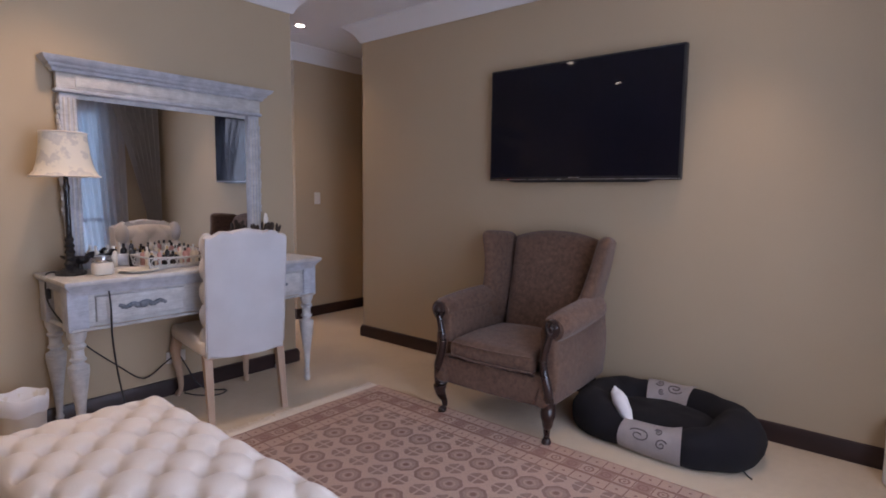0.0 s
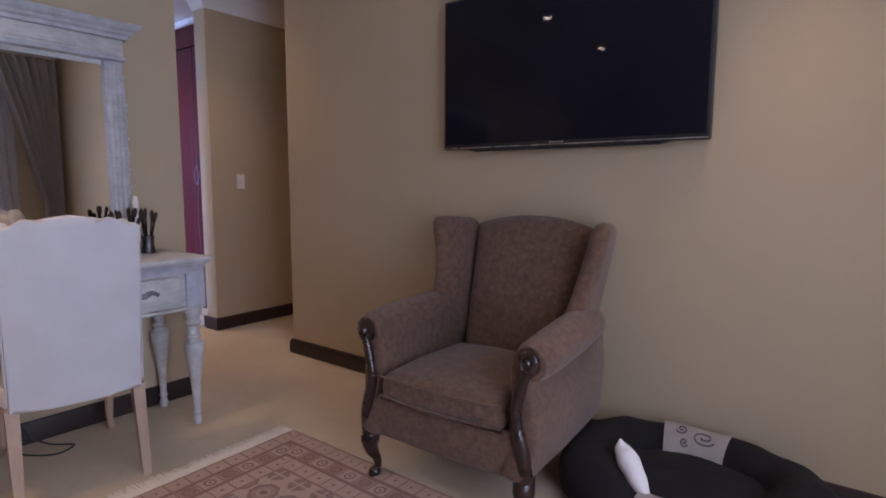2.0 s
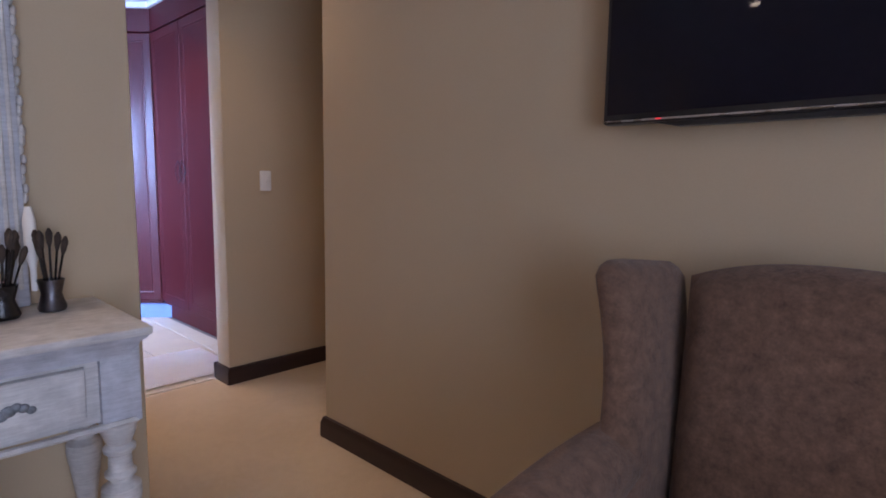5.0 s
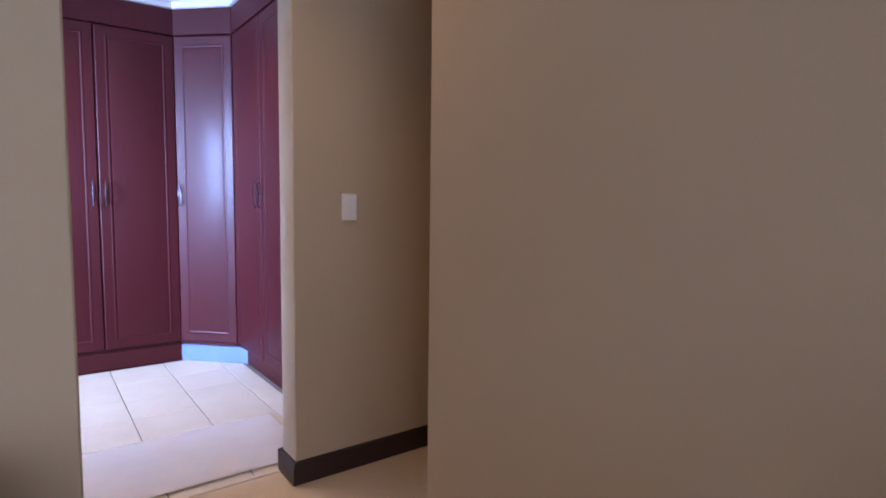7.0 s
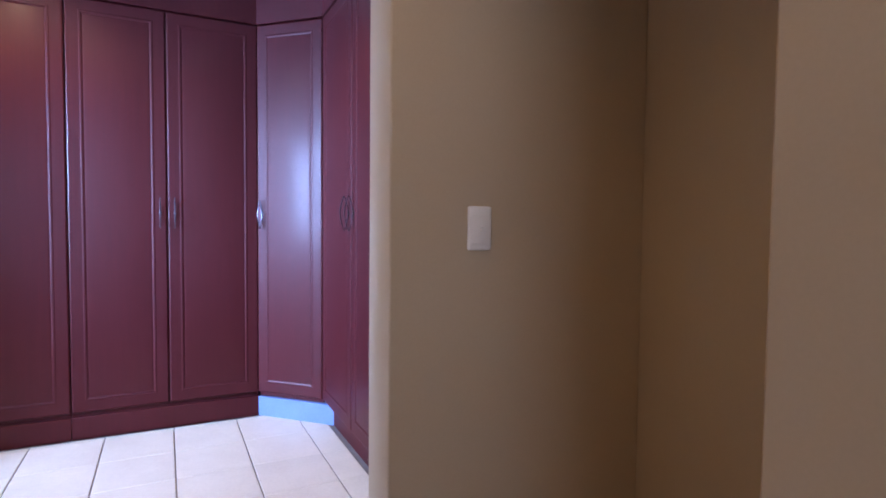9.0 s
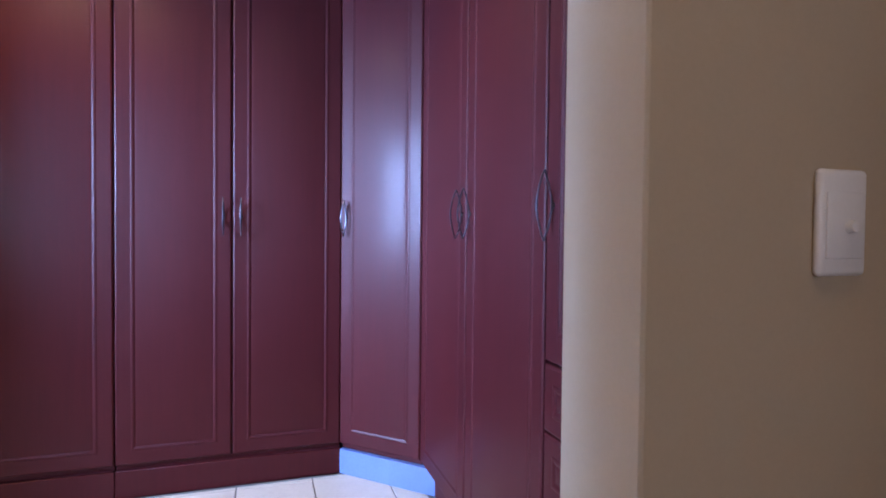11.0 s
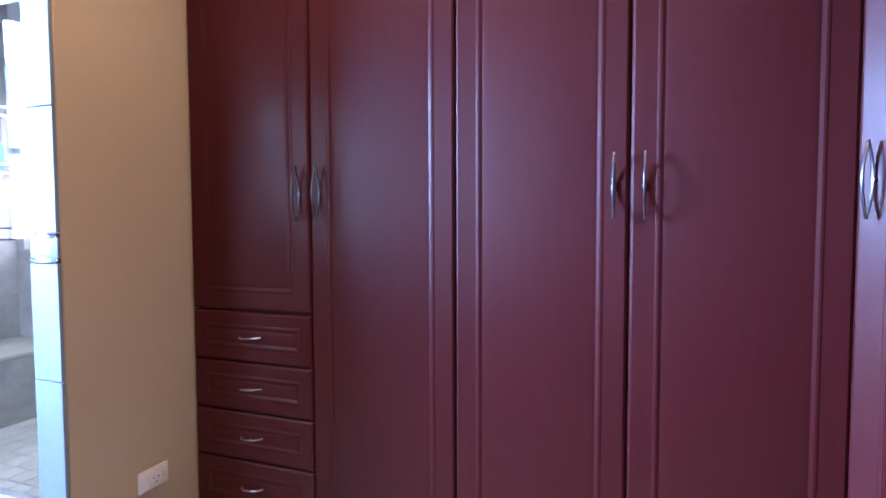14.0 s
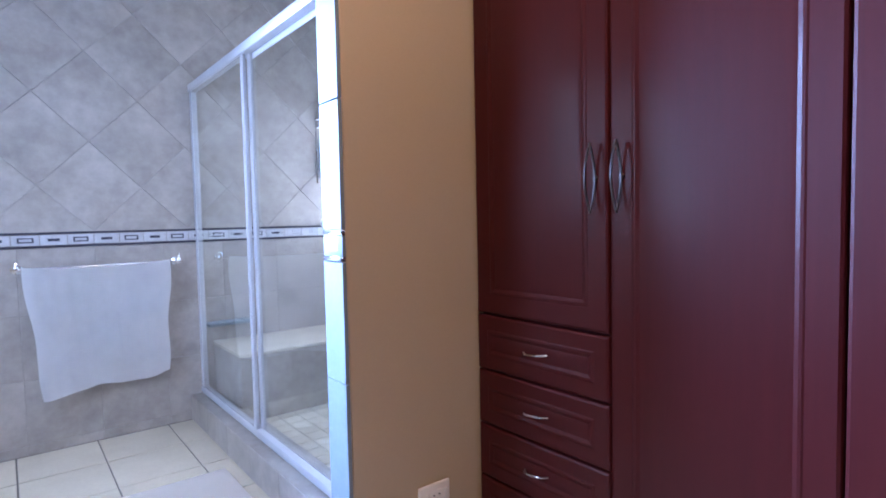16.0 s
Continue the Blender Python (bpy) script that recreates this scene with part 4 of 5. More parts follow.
        part("arm_side", warp(bm, lambda c: (c.x + s * 0.018 * math.sin(8 * (c.z - 0.2)) - s * 0.04 * max(0, c.y), c.y + 0.030 * (c.z - 0.35) * (c.y < -0.3) - 0.030 * (c.z < 0.3) * (c.y < -0.3), c.z)), CHENILLE, a)
        pts = [(s * (0.352 - 0.02 * k ** 2), -0.380 + 0.61 * k, 0.600 + 0.022 * math.sin(k * 1.6)) for k in [i / 14 for i in range(15)]]
        part("arm_roll", tube(pts, [0.058] + [0.068 + 0.008 * math.sin(i / 14 * 3.0) for i in range(1, 14)] + [0.050], 22), CHENILLE, a, "rolled armrest")
        # carved facing: scroll and S-shaped strip down to the leg
        scroll = moved(lathe([(0.0, -0.013), (0.010, -0.017), (0.016, -0.010), (0.024, -0.015), (0.034, -0.012), (0.042, -0.006), (0.044, 0.012), (0.0, 0.012)], 22), Matrix.Translation((s * 0.352, -0.392, 0.605)) @ pose(0, 0, 0, -90) @ Matrix.Diagonal((0.85, 1.15, 1, 1)))
        path = [(0.348, -0.396, 0.575), (0.332, -0.398, 0.520), (0.316, -0.400, 0.455), (0.318, -0.400, 0.395), (0.334, -0.400, 0.335), (0.347, -0.396, 0.275), (0.346, -0.390, 0.205)]
        tube(*smooth_path([(s * x, y, z) for x, y, z in path], [0.017, 0.018, 0.019, 0.021, 0.023, 0.025, 0.028]), 14, scroll)
        part("arm_facing", scroll, DARK_WOOD, a, "carved dark wood scroll facing")
        leg = [(s * 0.335, -0.366, 0.215), (s * 0.342, -0.386, 0.165), (s * 0.340, -0.382, 0.120), (s * 0.328, -0.364, 0.075), (s * 0.326, -0.360, 0.040), (s * 0.332, -0.374, 0.018), (s * 0.334, -0.380, 0.0)]
        part("leg", tube(*smooth_path(leg, [0.036, 0.038, 0.028, 0.018, 0.015, 0.024, 0.022]), 16), DARK_WOOD, a, "dark cabriole leg")
        part("leg", tube([(s * 0.29, 0.28, 0.21), (s * 0.29, 0.31, 0.10), (s * 0.29, 0.35, 0.0)], [0.026, 0.021, 0.017], 10), DARK_WOOD, a)
    return a


armchair(pose(1.765, -0.466, 0, 0, 0, 2.5))


storage_box = thing("storage_box", "white rounded plastic box standing by the skirting", "box", pose(3.505, -0.115, 0))
part("body", box(-0.075, 0.075, -0.09, 0.09, 0.0, 0.235, 0.022, 3), WHITE_PLASTIC, storage_box)
part("lid", box(-0.078, 0.078, -0.093, 0.093, 0.237, 0.262, 0.010, 3), WHITE_PLASTIC, storage_box)


# ---- tufting ----
def tufted(w, l, px, py, depth, dome, nx, ny, edge=0.05, drop=0.08):
    """A buttoned surface over a rectangle: pillows between crossing creases, rounded down at the rim."""
    bm = bmesh.new()
    rows = []
    for j in range(ny + 1):
        row = []
        for i in range(nx + 1):
            x, y = w * (i / nx - 0.5), l * (j / ny - 0.5)
            u, v = x / px + y / py, x / px - y / py
            pil = abs(math.sin(math.pi * u) * math.sin(math.pi * v)) ** 0.8
            node = math.exp(-((u - round(u)) ** 2 + (v - round(v)) ** 2) * 32)
            e = min(w / 2 - abs(x), l / 2 - abs(y))
            k = max(0.0, 1 - e / edge)
            fade = max(0.0, 1 - max(0.0, 1 - e / (edge * 0.7)))
            z = 0.26 * depth * (pil - 1) * fade - depth * node * fade - drop * (1 - math.sqrt(max(0.0, 1 - k * k)))
            z += dome * (1 - (2 * x / w) ** 2) * (1 - (2 * y / l) ** 2)
            row.append(bm.verts.new((x, y, z)))
        rows.append(row)
    for a, b in zip(rows, rows[1:]):
        for i in range(nx):
            bm.faces.new((a[i], a[i + 1], b[i + 1], b[i]))
    return bm


def buttons(w, l, px, py, inset):
    out = []
    for i in range(-40, 41):
        for j in range(-40, 41):
            if (i + j) % 2 == 0:
                x, y = i * px / 2, j * py / 2
                if abs(x) < w / 2 - inset and abs(y) < l / 2 - inset:
                    out.append((x, y))
    return out


# ---- tufted bench ----
BW, BL = 1.40, 0.60
bench = thing("tufted_bench", "cream velvet bench with a deeply buttoned top", "bench", pose(1.83, -2.585, 0))
bx, by = 0.205, 0.170
bench_top = part("tufted_top", moved(tufted(BW, BL, bx, by, 0.068, 0.026, 220, 110, 0.06, 0.07), Matrix.Translation((0, 0, 0.455))), CREAM, bench, "deep-buttoned cream top")
part("upholstered_base", box(-BW / 2 + 0.012, BW / 2 - 0.012, -BL / 2 + 0.012, BL / 2 - 0.012, 0.10, 0.405, 0.03, 3), CREAM, bench)
for k, (x, y) in enumerate(buttons(BW, BL, bx, by, 0.045)):
    part("button", lathe([(0.0, -0.004), (0.009, -0.002), (0.010, 0.002), (0.006, 0.006), (0.0, 0.007)], 10, at=(x, y, 0.374 + 0.026 * (1 - (2 * x / BW) ** 2) * (1 - (2 * y / BL) ** 2))), CREAM, bench_top)
for sx in (-1, 1):
    for sy in (-1, 1):
        part("leg", lathe([(0.014, 0.0), (0.020, 0.02), (0.028, 0.09), (0.030, 0.11)], 14, at=(sx * 0.60, sy * 0.22, 0)), DARK_WOOD, bench)

# ---- rug ----
rug = thing("rug", "faded red and beige oriental rug with rows of octagons", "rug", None)
bm = bmesh.new()
nx, ny = 60, 44
vs = [[bm.verts.new((0.86 + 2.44 * i / nx, -2.62 + 1.82 * j / ny, 0.010 + 0.0015 * noise.noise((i * 0.3, j * 0.3, 3.1)))) for i in range(nx + 1)] for j in range(ny + 1)]
for a, b in zip(vs, vs[1:]):
    for i in range(nx):
        bm.faces.new((a[i], a[i + 1], b[i + 1], b[i]))
bmesh.ops.solidify(bm, geom=bm.faces[:], thickness=0.008)
part("woven_field", bm, RUG, rug)
bm = bmesh.new()
rnd = random.Random(3)
for k in range(260):
    y = -2.62 + 1.82 * (k + 0.5) / 260
    l = 0.080 + 0.03 * rnd.random()
    d = 0.010 * (rnd.random() - 0.5)
    tube([(0.865, y, 0.006), (0.862 - l * 0.5, y + d * 0.5, 0.006), (0.862 - l, y + d, 0.004)], [0.0042, 0.0040, 0.003], 5, bm)
fr = part("fringe", bm, FRINGE, rug, "cream cotton fringe")
fr["kind"] = "stuff"
part("end_band", box(0.812, 0.862, -2.62, -0.80, 0.002, 0.009, 0.002), FRINGE, rug, "cream woven end band")


# ---- dog bed ----
dog_bed = thing("dog_bed", "black plush oval dog bed with grey embroidered patches", "pet bed", pose(2.525, -0.352, 0, 0, 0, -2))


def bolster_at(a, b, lift=0.0):
    """A point on the bolster: a turns round the bed, b round the roll. Low in front, full at both ends and behind."""
    front = max(0.0, -math.sin(a)) ** 3
    back = max(0.0, math.sin(a)) ** 2
    end = abs(math.cos(a)) ** 1.5
    r = 0.088 + 0.034 * end - 0.016 * front + 0.005 * math.sin(5 * a + 1) + 0.003 * math.sin(11 * a) + lift
    cx = 0.350 * math.copysign(abs(math.cos(a)) ** 0.80, math.cos(a))
    cy = 0.232 * math.copysign(abs(math.sin(a)) ** 0.80, math.sin(a)) + (0.012 * front)
    nrm = Vector((math.cos(a) / 0.36, math.sin(a) / 0.24, 0)).normalized()
    height = 1.05 + 0.22 * back - 0.05 * front
    return (cx + nrm.x * r * math.cos(b), cy + nrm.y * r * math.cos(b), max(0.002, 0.090 - 0.022 * front + 0.012 * back + r * height * math.sin(b)))


bm = bmesh.new()
nu, nv = 84, 18
rings = [[bm.verts.new(bolster_at(2 * math.pi * i / nu, 2 * math.pi * k / nv)) for k in range(nv)] for i in range(nu)]
for i in range(nu):
    p, q = rings[i], rings[(i + 1) % nu]
    for k in range(nv):
        bm.faces.new((p[k], p[(k + 1) % nv], q[(k + 1) % nv], q[k]))
for v in bm.verts:
    if v.co.z > 0.02:
        v.co += 0.006 * noise.noise_vector(v.co * 11)
part("bolster", bm, BLACK_CLOTH, dog_bed, "black plush bolster")
bm = lathe([(0.0, 0.0), (0.30, 0.0), (0.33, 0.02), (0.33, 0.115), (0.28, 0.142), (0.14, 0.156), (0.0, 0.158)], 40)
warp(bm, lambda c: (c.x * 1.02, c.y * 0.66, c.z + 0.020 * noise.noise((c.x * 6, c.y * 6, 0)) * (c.z > 0.05) + 0.003))
part("cushion", bm, BLACK_CLOTH, dog_bed, "sunken black cushion")
part("zip_pull", tube([(0.425, -0.135, 0.020), (0.450, -0.150, 0.008), (0.466, -0.158, 0.006)], [0.004, 0.003, 0.004], 6), BLACK_PLASTIC, dog_bed)


def bed_patch(a0, a1, b0, b1, label):
    """A patch that lies on the bolster, a little proud of it."""
    bm = bmesh.new()
    rows = [[bm.verts.new(bolster_at(a0 + (a1 - a0) * i / 14, b0 + (b1 - b0) * k / 10, 0.0085)) for k in range(11)] for i in range(15)]
    for p, q in zip(rows, rows[1:]):
        for k in range(10):
            bm.faces.new((p[k], p[k + 1], q[k + 1], q[k]))
    bmesh.ops.solidify(bm, geom=bm.faces[:], thickness=0.004)
    patch = part("patch", bm, SILVER_CLOTH, dog_bed, label)
    am, bmid = (a0 + a1) / 2, (b0 + b1) / 2

    def on(u, v):
        return bolster_at(am + u * (a1 - a0) / 2, bmid + v * (b1 - b0) / 2, 0.010)
    bm = bmesh.new()
    for cu, cv, size, turn in ((-0.35, 0.05, 0.34, 1), (0.30, -0.15, 0.26, -1), (0.15, 0.42, 0.18, 1)):
        pts = []
        for k in range(26):
            th = k / 25 * 9.0
            rr = size * (0.12 + 0.88 * k / 25)
            pts.append(on(cu + turn * rr * math.cos(th) * 0.8, cv + rr * math.sin(th)))
        tube(pts, 0.0032, 6, bm)
    part("scroll_embroidery", bm, EMBROIDERY, patch, "grey scroll embroidery")


bed_patch(radians(80), radians(112), radians(62), radians(165), "silver grey embroidered patch")
bed_patch(radians(-102), radians(-66), radians(-40), radians(95), "silver grey embroidered patch")
bm = bmesh.new()
tube(*smooth_path([(-0.012, 0.004, 0.064), (0.0, 0.0, 0.030), (0.028, -0.022, 0.006), (0.070, -0.062, -0.024), (0.118, -0.108, -0.060)], [0.005, 0.030, 0.040, 0.034, 0.020], 6), 16, bm)
toy = tagged(finish("dog_toy", warp(bm, lambda c: (c.x, c.y, c.z + 0.003 * noise.noise(c * 30))), TOWEL), "white soft pointed toy lying in the dog bed", "toy")
toy.matrix_basis = pose(2.318, -0.455, 0.190)


# ---- dressing table ----
TZ = 0.835
table = thing("dressing_table", "whitewashed dressing table with turned legs and drawers", "dressing table", pose(0.0, -1.695, 0))
HL, DP = 0.715, 0.475
part("tabletop", box(0.004, DP + 0.02, -HL - 0.015, HL + 0.015, TZ - 0.022, TZ, 0.006, 2), LIMED, table, "pale whitewashed top")
mould = [(0, TZ - 0.075), (0.010, TZ - 0.075), (0.013, TZ - 0.062), (0.024, TZ - 0.050), (0.028, TZ - 0.040), (0.040, TZ - 0.030), (0.044, TZ - 0.0225), (0, TZ - 0.0225)]
fx, fy = DP - 0.035, HL - 0.035
part("moulding", sweep(mould, [(0.004, fy), (fx, fy), (fx, -fy), (0.004, -fy)]), LIMED_BLUE, table, "stepped moulding under the top")
part("apron", box(fx - 0.03, fx - 0.008, -fy + 0.05, fy - 0.05, TZ - 0.235, TZ - 0.024, 0.003), LIMED, table)
part("side_panel", box(0.03, fx - 0.04, fy - 0.03, fy - 0.008, TZ - 0.235, TZ - 0.024, 0.003), LIMED, table)
part("side_panel", box(0.03, fx - 0.04, -fy + 0.008, -fy + 0.03, TZ - 0.235, TZ - 0.024, 0.003), LIMED, table)
part("lower_rail", sweep([(0, TZ - 0.250), (0.014, TZ - 0.250), (0.020, TZ - 0.243), (0.014, TZ - 0.236), (0, TZ - 0.236)], [(0.004, fy), (fx, fy), (fx, -fy), (0.004, -fy)]), LIMED, table)
LEG = [(0.0, 0.0), (0.017, 0.0), (0.019, 0.012), (0.024, 0.022), (0.018, 0.034), (0.015, 0.050), (0.021, 0.062), (0.015, 0.078), (0.017, 0.12), (0.025, 0.22), (0.038, 0.32), (0.047, 0.385),
       (0.046, 0.410), (0.026, 0.425), (0.025, 0.432), (0.036, 0.440), (0.037, 0.448), (0.028, 0.456), (0.027, 0.495), (0.037, 0.505), (0.038, 0.515), (0.028, 0.525), (0.036, 0.545), (0.042, 0.560), (0.042, 0.586), (0.0, 0.586)]
for lx in (0.060, fx - 0.037):
    for ly in (-fy + 0.014, fy - 0.014):
        leg = part("leg", lathe(LEG, 22, at=(lx, ly, 0)), LIMED, table, "turned whitewashed leg")
        part("corner_block", box(lx - 0.045, lx + 0.045, ly - 0.045, ly + 0.045, 0.5865, TZ - 0.0225, 0.004), LIMED_BLUE, leg)
for dy in (-0.375, 0.375):
    q = part("drawer", moved(panel(0.43, 0.125, 0.020, 0.004), Matrix.Translation((fx - 0.008, dy - 0.215, TZ - 0.212)) @ pose(0, 0, 0, 0, 0, 90)), LIMED, table, "pale drawer front")
    bm = bmesh.new()
    rnd = random.Random(8)
    for k in range(-8, 9):
        r = 0.010 + 0.006 * (1 - abs(k) / 8) + 0.003 * rnd.random()
        m = Matrix.Translation((fx + 0.014, dy + k * 0.0135, TZ - 0.150 + 0.007 * math.sin(k * 1.3))) @ Matrix.Diagonal((0.45, 1.0, 0.9, 1))
        bmesh.ops.create_uvsphere(bm, u_segments=10, v_segments=7, radius=r, matrix=m)
    bmesh.ops.create_uvsphere(bm, u_segments=14, v_segments=10, radius=0.024, matrix=Matrix.Translation((fx + 0.018, dy, TZ - 0.150)) @ Matrix.Diagonal((0.5, 1, 0.85, 1)))
    part("carved_pull", bm, PATINA, q, "worn blue carved metal pull")

# ---- mirror ----
mirror = thing("mirror", "large mirror in a whitewashed frame with a moulded cornice", "mirror", pose(0.008, -1.705, TZ + 0.001, 0, 0, 0.7))
MH, MT = 0.575, 0.880
part("mirror_glass", box(0.012, 0.022, -0.510, 0.500, 0.06, 0.900), MIRROR, mirror, "silvered mirror glass")
part("backboard", box(0.002, 0.010, -0.56, 0.56, 0.02, 0.93), LIMED, mirror)
for sy in (-1, 1):
    stile = part("stile", box(0.004, 0.045, sy * 0.495, sy * MH, 0.0, 0.925, 0.006), LIMED_BLUE, mirror, "fluted side stile")
    for k in range(3):
        part("flute", tube([(0.045, sy * (0.512 + 0.022 * k), 0.05), (0.045, sy * (0.512 + 0.022 * k), 0.90)], 0.006, 8), LIMED, stile)
    bm = bmesh.new()
    rnd = random.Random(4)
    for k in range(22):
        z = 0.30 + 0.55 * k / 21
        m = Matrix.Translation((0.030, sy * (MH + 0.005 + 0.004 * math.sin(k * 2.1)), z)) @ Matrix.Diagonal((1.0, 0.7, 1.2, 1))
        bmesh.ops.create_uvsphere(bm, u_segments=9, v_segments=6, radius=0.011 + 0.005 * rnd.random(), matrix=m)
    part("carved_edge", bm, LIMED, stile, "carved leaf edging")
part("bottom_rail", box(0.004, 0.045, -0.493, 0.493, 0.0, 0.065, 0.006), LIMED_BLUE, mirror)
part("bead", box(0.004, 0.058, -0.595, 0.595, 0.926, 0.946, 0.008), LIMED_BLUE, mirror)
part("frieze", box(0.004, 0.045, -0.585, 0.585, 0.9465, 1.028, 0.005), LIMED, mirror, "pale panelled frieze")
part("frieze_panel", box(0.0455, 0.052, -0.50, 0.50, 0.960, 1.016, 0.003), LIMED, mirror)
crown = [(0, 1.0285), (0.012, 1.0285), (0.016, 1.044), (0.030, 1.052), (0.034, 1.064), (0.050, 1.074), (0.060, 1.088), (0.064, 1.098), (0, 1.098)]
part("cornice", sweep(crown, [(0.004, 0.590), (0.045, 0.590), (0.045, -0.590), (0.004, -0.590)]), LIMED_BLUE, mirror, "stepped cornice")
part("cornice_core", box(0.004, 0.044, -0.588, 0.588, 1.029, 1.097), LIMED_BLUE, mirror)


# ---- dressing chair ----
def dressing_chair(m):
    """Faces -x; its flat linen back stands at +x."""
    c = thing("dressing_chair", "white linen dining chair with a tufted back and oak legs", "chair", m)
    top = [(-0.243, 1.030), (-0.225, 1.040), (-0.185, 1.040), (-0.140, 1.046), (-0.085, 1.064), (0.0, 1.076)]
    outline = [(-0.232, 0.372)] + top + [(-x, z) for x, z in reversed(top[:-1])] + [(0.232, 0.372), (0.10, 0.366), (-0.10, 0.366)]
    bm = prism(outline, 0.062, bevel=0.018)
    warp(bm, lambda v: (0.205 + v.y + 0.055 * (v.z - 0.37) / 0.7, v.x * 0.93, v.z - 0.012))
    back = part("backrest", bm, LINEN, c, "flat white linen back panel")
    pad = tufted(0.60, 0.45, 0.20, 0.15, 0.030, 0.012, 84, 64, 0.045, 0.045)
    warp(pad, lambda v: (0.200 - 0.052 - v.z + 0.055 * (v.x + 0.34) / 0.7 + 0.01, v.y * 0.97, 0.70 + v.x + 0.03 * (1 - (v.y / 0.22) ** 2) * max(0, v.x / 0.3)))
    part("tufted_front", pad, CREAM, back, "buttoned cream front")
    for s in (-1, 1):
        bm = bmesh.new()
        for k in range(5):
            bmesh.ops.create_uvsphere(bm, u_segments=12, v_segments=8, radius=0.07, matrix=Matrix.Translation((0.185 + 0.010 * k, s * 0.188, 0.46 + 0.128 * k)) @ Matrix.Diagonal((0.75, 0.55, 1.0, 1)))
        part("side_roll", bm, LINEN, back, "scalloped side padding")
        part("nail_strip", tube([(0.262, s * 0.219, 0.40), (0.312, s * 0.223, 1.01)], 0.003, 6), LINEN, back)
    seat = box(-0.335, 0.235, -0.235, 0.235, 0.362, 0.455, 0.035, 4)
    bmesh.ops.subdivide_edges(seat, edges=seat.edges[:], cuts=2, use_grid_fill=True)
    warp(seat, lambda v: (v.x, v.y * (1.0 + 0.06 * (0.2 - v.x)), v.z + (0.022 * (1 - (v.x / 0.3) ** 2) * (1 - (v.y / 0.26) ** 2) if v.z > 0.41 else 0)))
    part("seat", seat, CREAM, c, "cream upholstered seat")
    for s in (-1, 1):
        bm = bmesh.new()
        a = [bm.verts.new((0.225 + dx, s * 0.205 + dy, 0.37)) for dx, dy in ((-0.022, -0.022), (0.022, -0.022), (0.022, 0.022), (-0.022, 0.022))]
        b = [bm.verts.new((0.275 + dx, s * 0.208 + dy, 0.0)) for dx, dy in ((-0.015, -0.015), (0.015, -0.015), (0.015, 0.015), (-0.015, 0.015))]
        for i in range(4):
            bm.faces.new((a[i], a[(i + 1) % 4], b[(i + 1) % 4], b[i]))
        bm.faces.new(a)
        bm.faces.new(b[::-1])
        part("leg", bm, OAK, c, "square tapered oak leg")
        pts = [(-0.300, s * 0.205, 0.37), (-0.323, s * 0.218, 0.30), (-0.317, s * 0.215, 0.22), (-0.293, s * 0.205, 0.12), (-0.291, s * 0.204, 0.05), (-0.311, s * 0.212, 0.015), (-0.317, s * 0.214, 0.0)]
        part("leg", tube(*smooth_path(pts, [0.034, 0.032, 0.025, 0.018, 0.015, 0.020, 0.018]), 14), OAK, c, "curved oak front leg")
    return c


dressing_chair(pose(0.390, -1.570, 0, 0, 0, -9))

# ---- table lamp ----
lamp = thing("table_lamp", "black turned table lamp with a printed cream bell shade", "lamp", pose(0.215, -2.315, TZ + 0.001))
part("stem", lathe([(0, 0), (0.068, 0), (0.070, 0.010), (0.060, 0.020), (0.040, 0.028), (0.024, 0.040), (0.030, 0.055), (0.020, 0.070), (0.026, 0.085), (0.018, 0.100), (0.024, 0.115), (0.017, 0.130), (0.023, 0.145),
                    (0.016, 0.160), (0.021, 0.178), (0.013, 0.195), (0.012, 0.40), (0.016, 0.44), (0.011, 0.46), (0.011, 0.55), (0, 0.55)], 24), BLACK_GLOSS, lamp, "black turned wooden stem")
bell = [(0.150, 0.492), (0.132, 0.515), (0.119, 0.555), (0.110, 0.60), (0.104, 0.65), (0.100, 0.705)]
bm = lathe(bell + [(r - 0.003, z) for r, z in reversed(bell)] + [bell[0]], 40)
bmesh.ops.remove_doubles(bm, verts=bm.verts[:], dist=1e-5)
shade = part("shade", bm, SHADE, lamp, "cream bell shade with a grey print")
for r, z in ((0.1505, 0.493), (0.1005, 0.705)):
    part("trim", tube([(r * math.cos(2 * math.pi * k / 40), r * math.sin(2 * math.pi * k / 40), z) for k in range(40)], 0.004, 6, closed=True), CREAM, shade)
part("shade_ring", tube([(-0.10, 0, 0.70), (0, 0, 0.69), (0.10, 0, 0.70)], 0.002, 6), STEEL, lamp)
cord = tagged(finish("lamp_cord", tube(*smooth_path([(0.15, -2.33, TZ + 0.006), (0.12, -2.385, TZ + 0.008), (0.16, -2.412, TZ - 0.02), (0.20, -2.410, TZ - 0.15), (0.24, -2.30, TZ - 0.34), (0.20, -2.12, TZ - 0.52), (0.10, -1.95, TZ - 0.66), (0.03, -1.80, TZ - 0.62), (0.012, -1.735, 0.245)], [0.004] * 9), 8), BLACK_PLASTIC), "black lamp cord hanging behind the table leg", "cable")
part("inline_switch", lathe([(0, -0.03), (0.012, -0.022), (0.012, 0.022), (0, 0.03)], 10, at=(0.185, -2.410, TZ - 0.09)), BLACK_PLASTIC, cord, "black inline switch")
tagged(finish("cable", tube(*smooth_path([(0.475, -2.235, TZ - 0.06), (0.482, -2.232, TZ - 0.14), (0.470, -2.228, TZ - 0.30), (0.44, -2.20, TZ - 0.50), (0.40, -2.16, 0.16), (0.36, -2.12, 0.008)], [0.0045] * 6), 8), BLACK_PLASTIC), "black cable hanging in front of the table drawer", "cable")
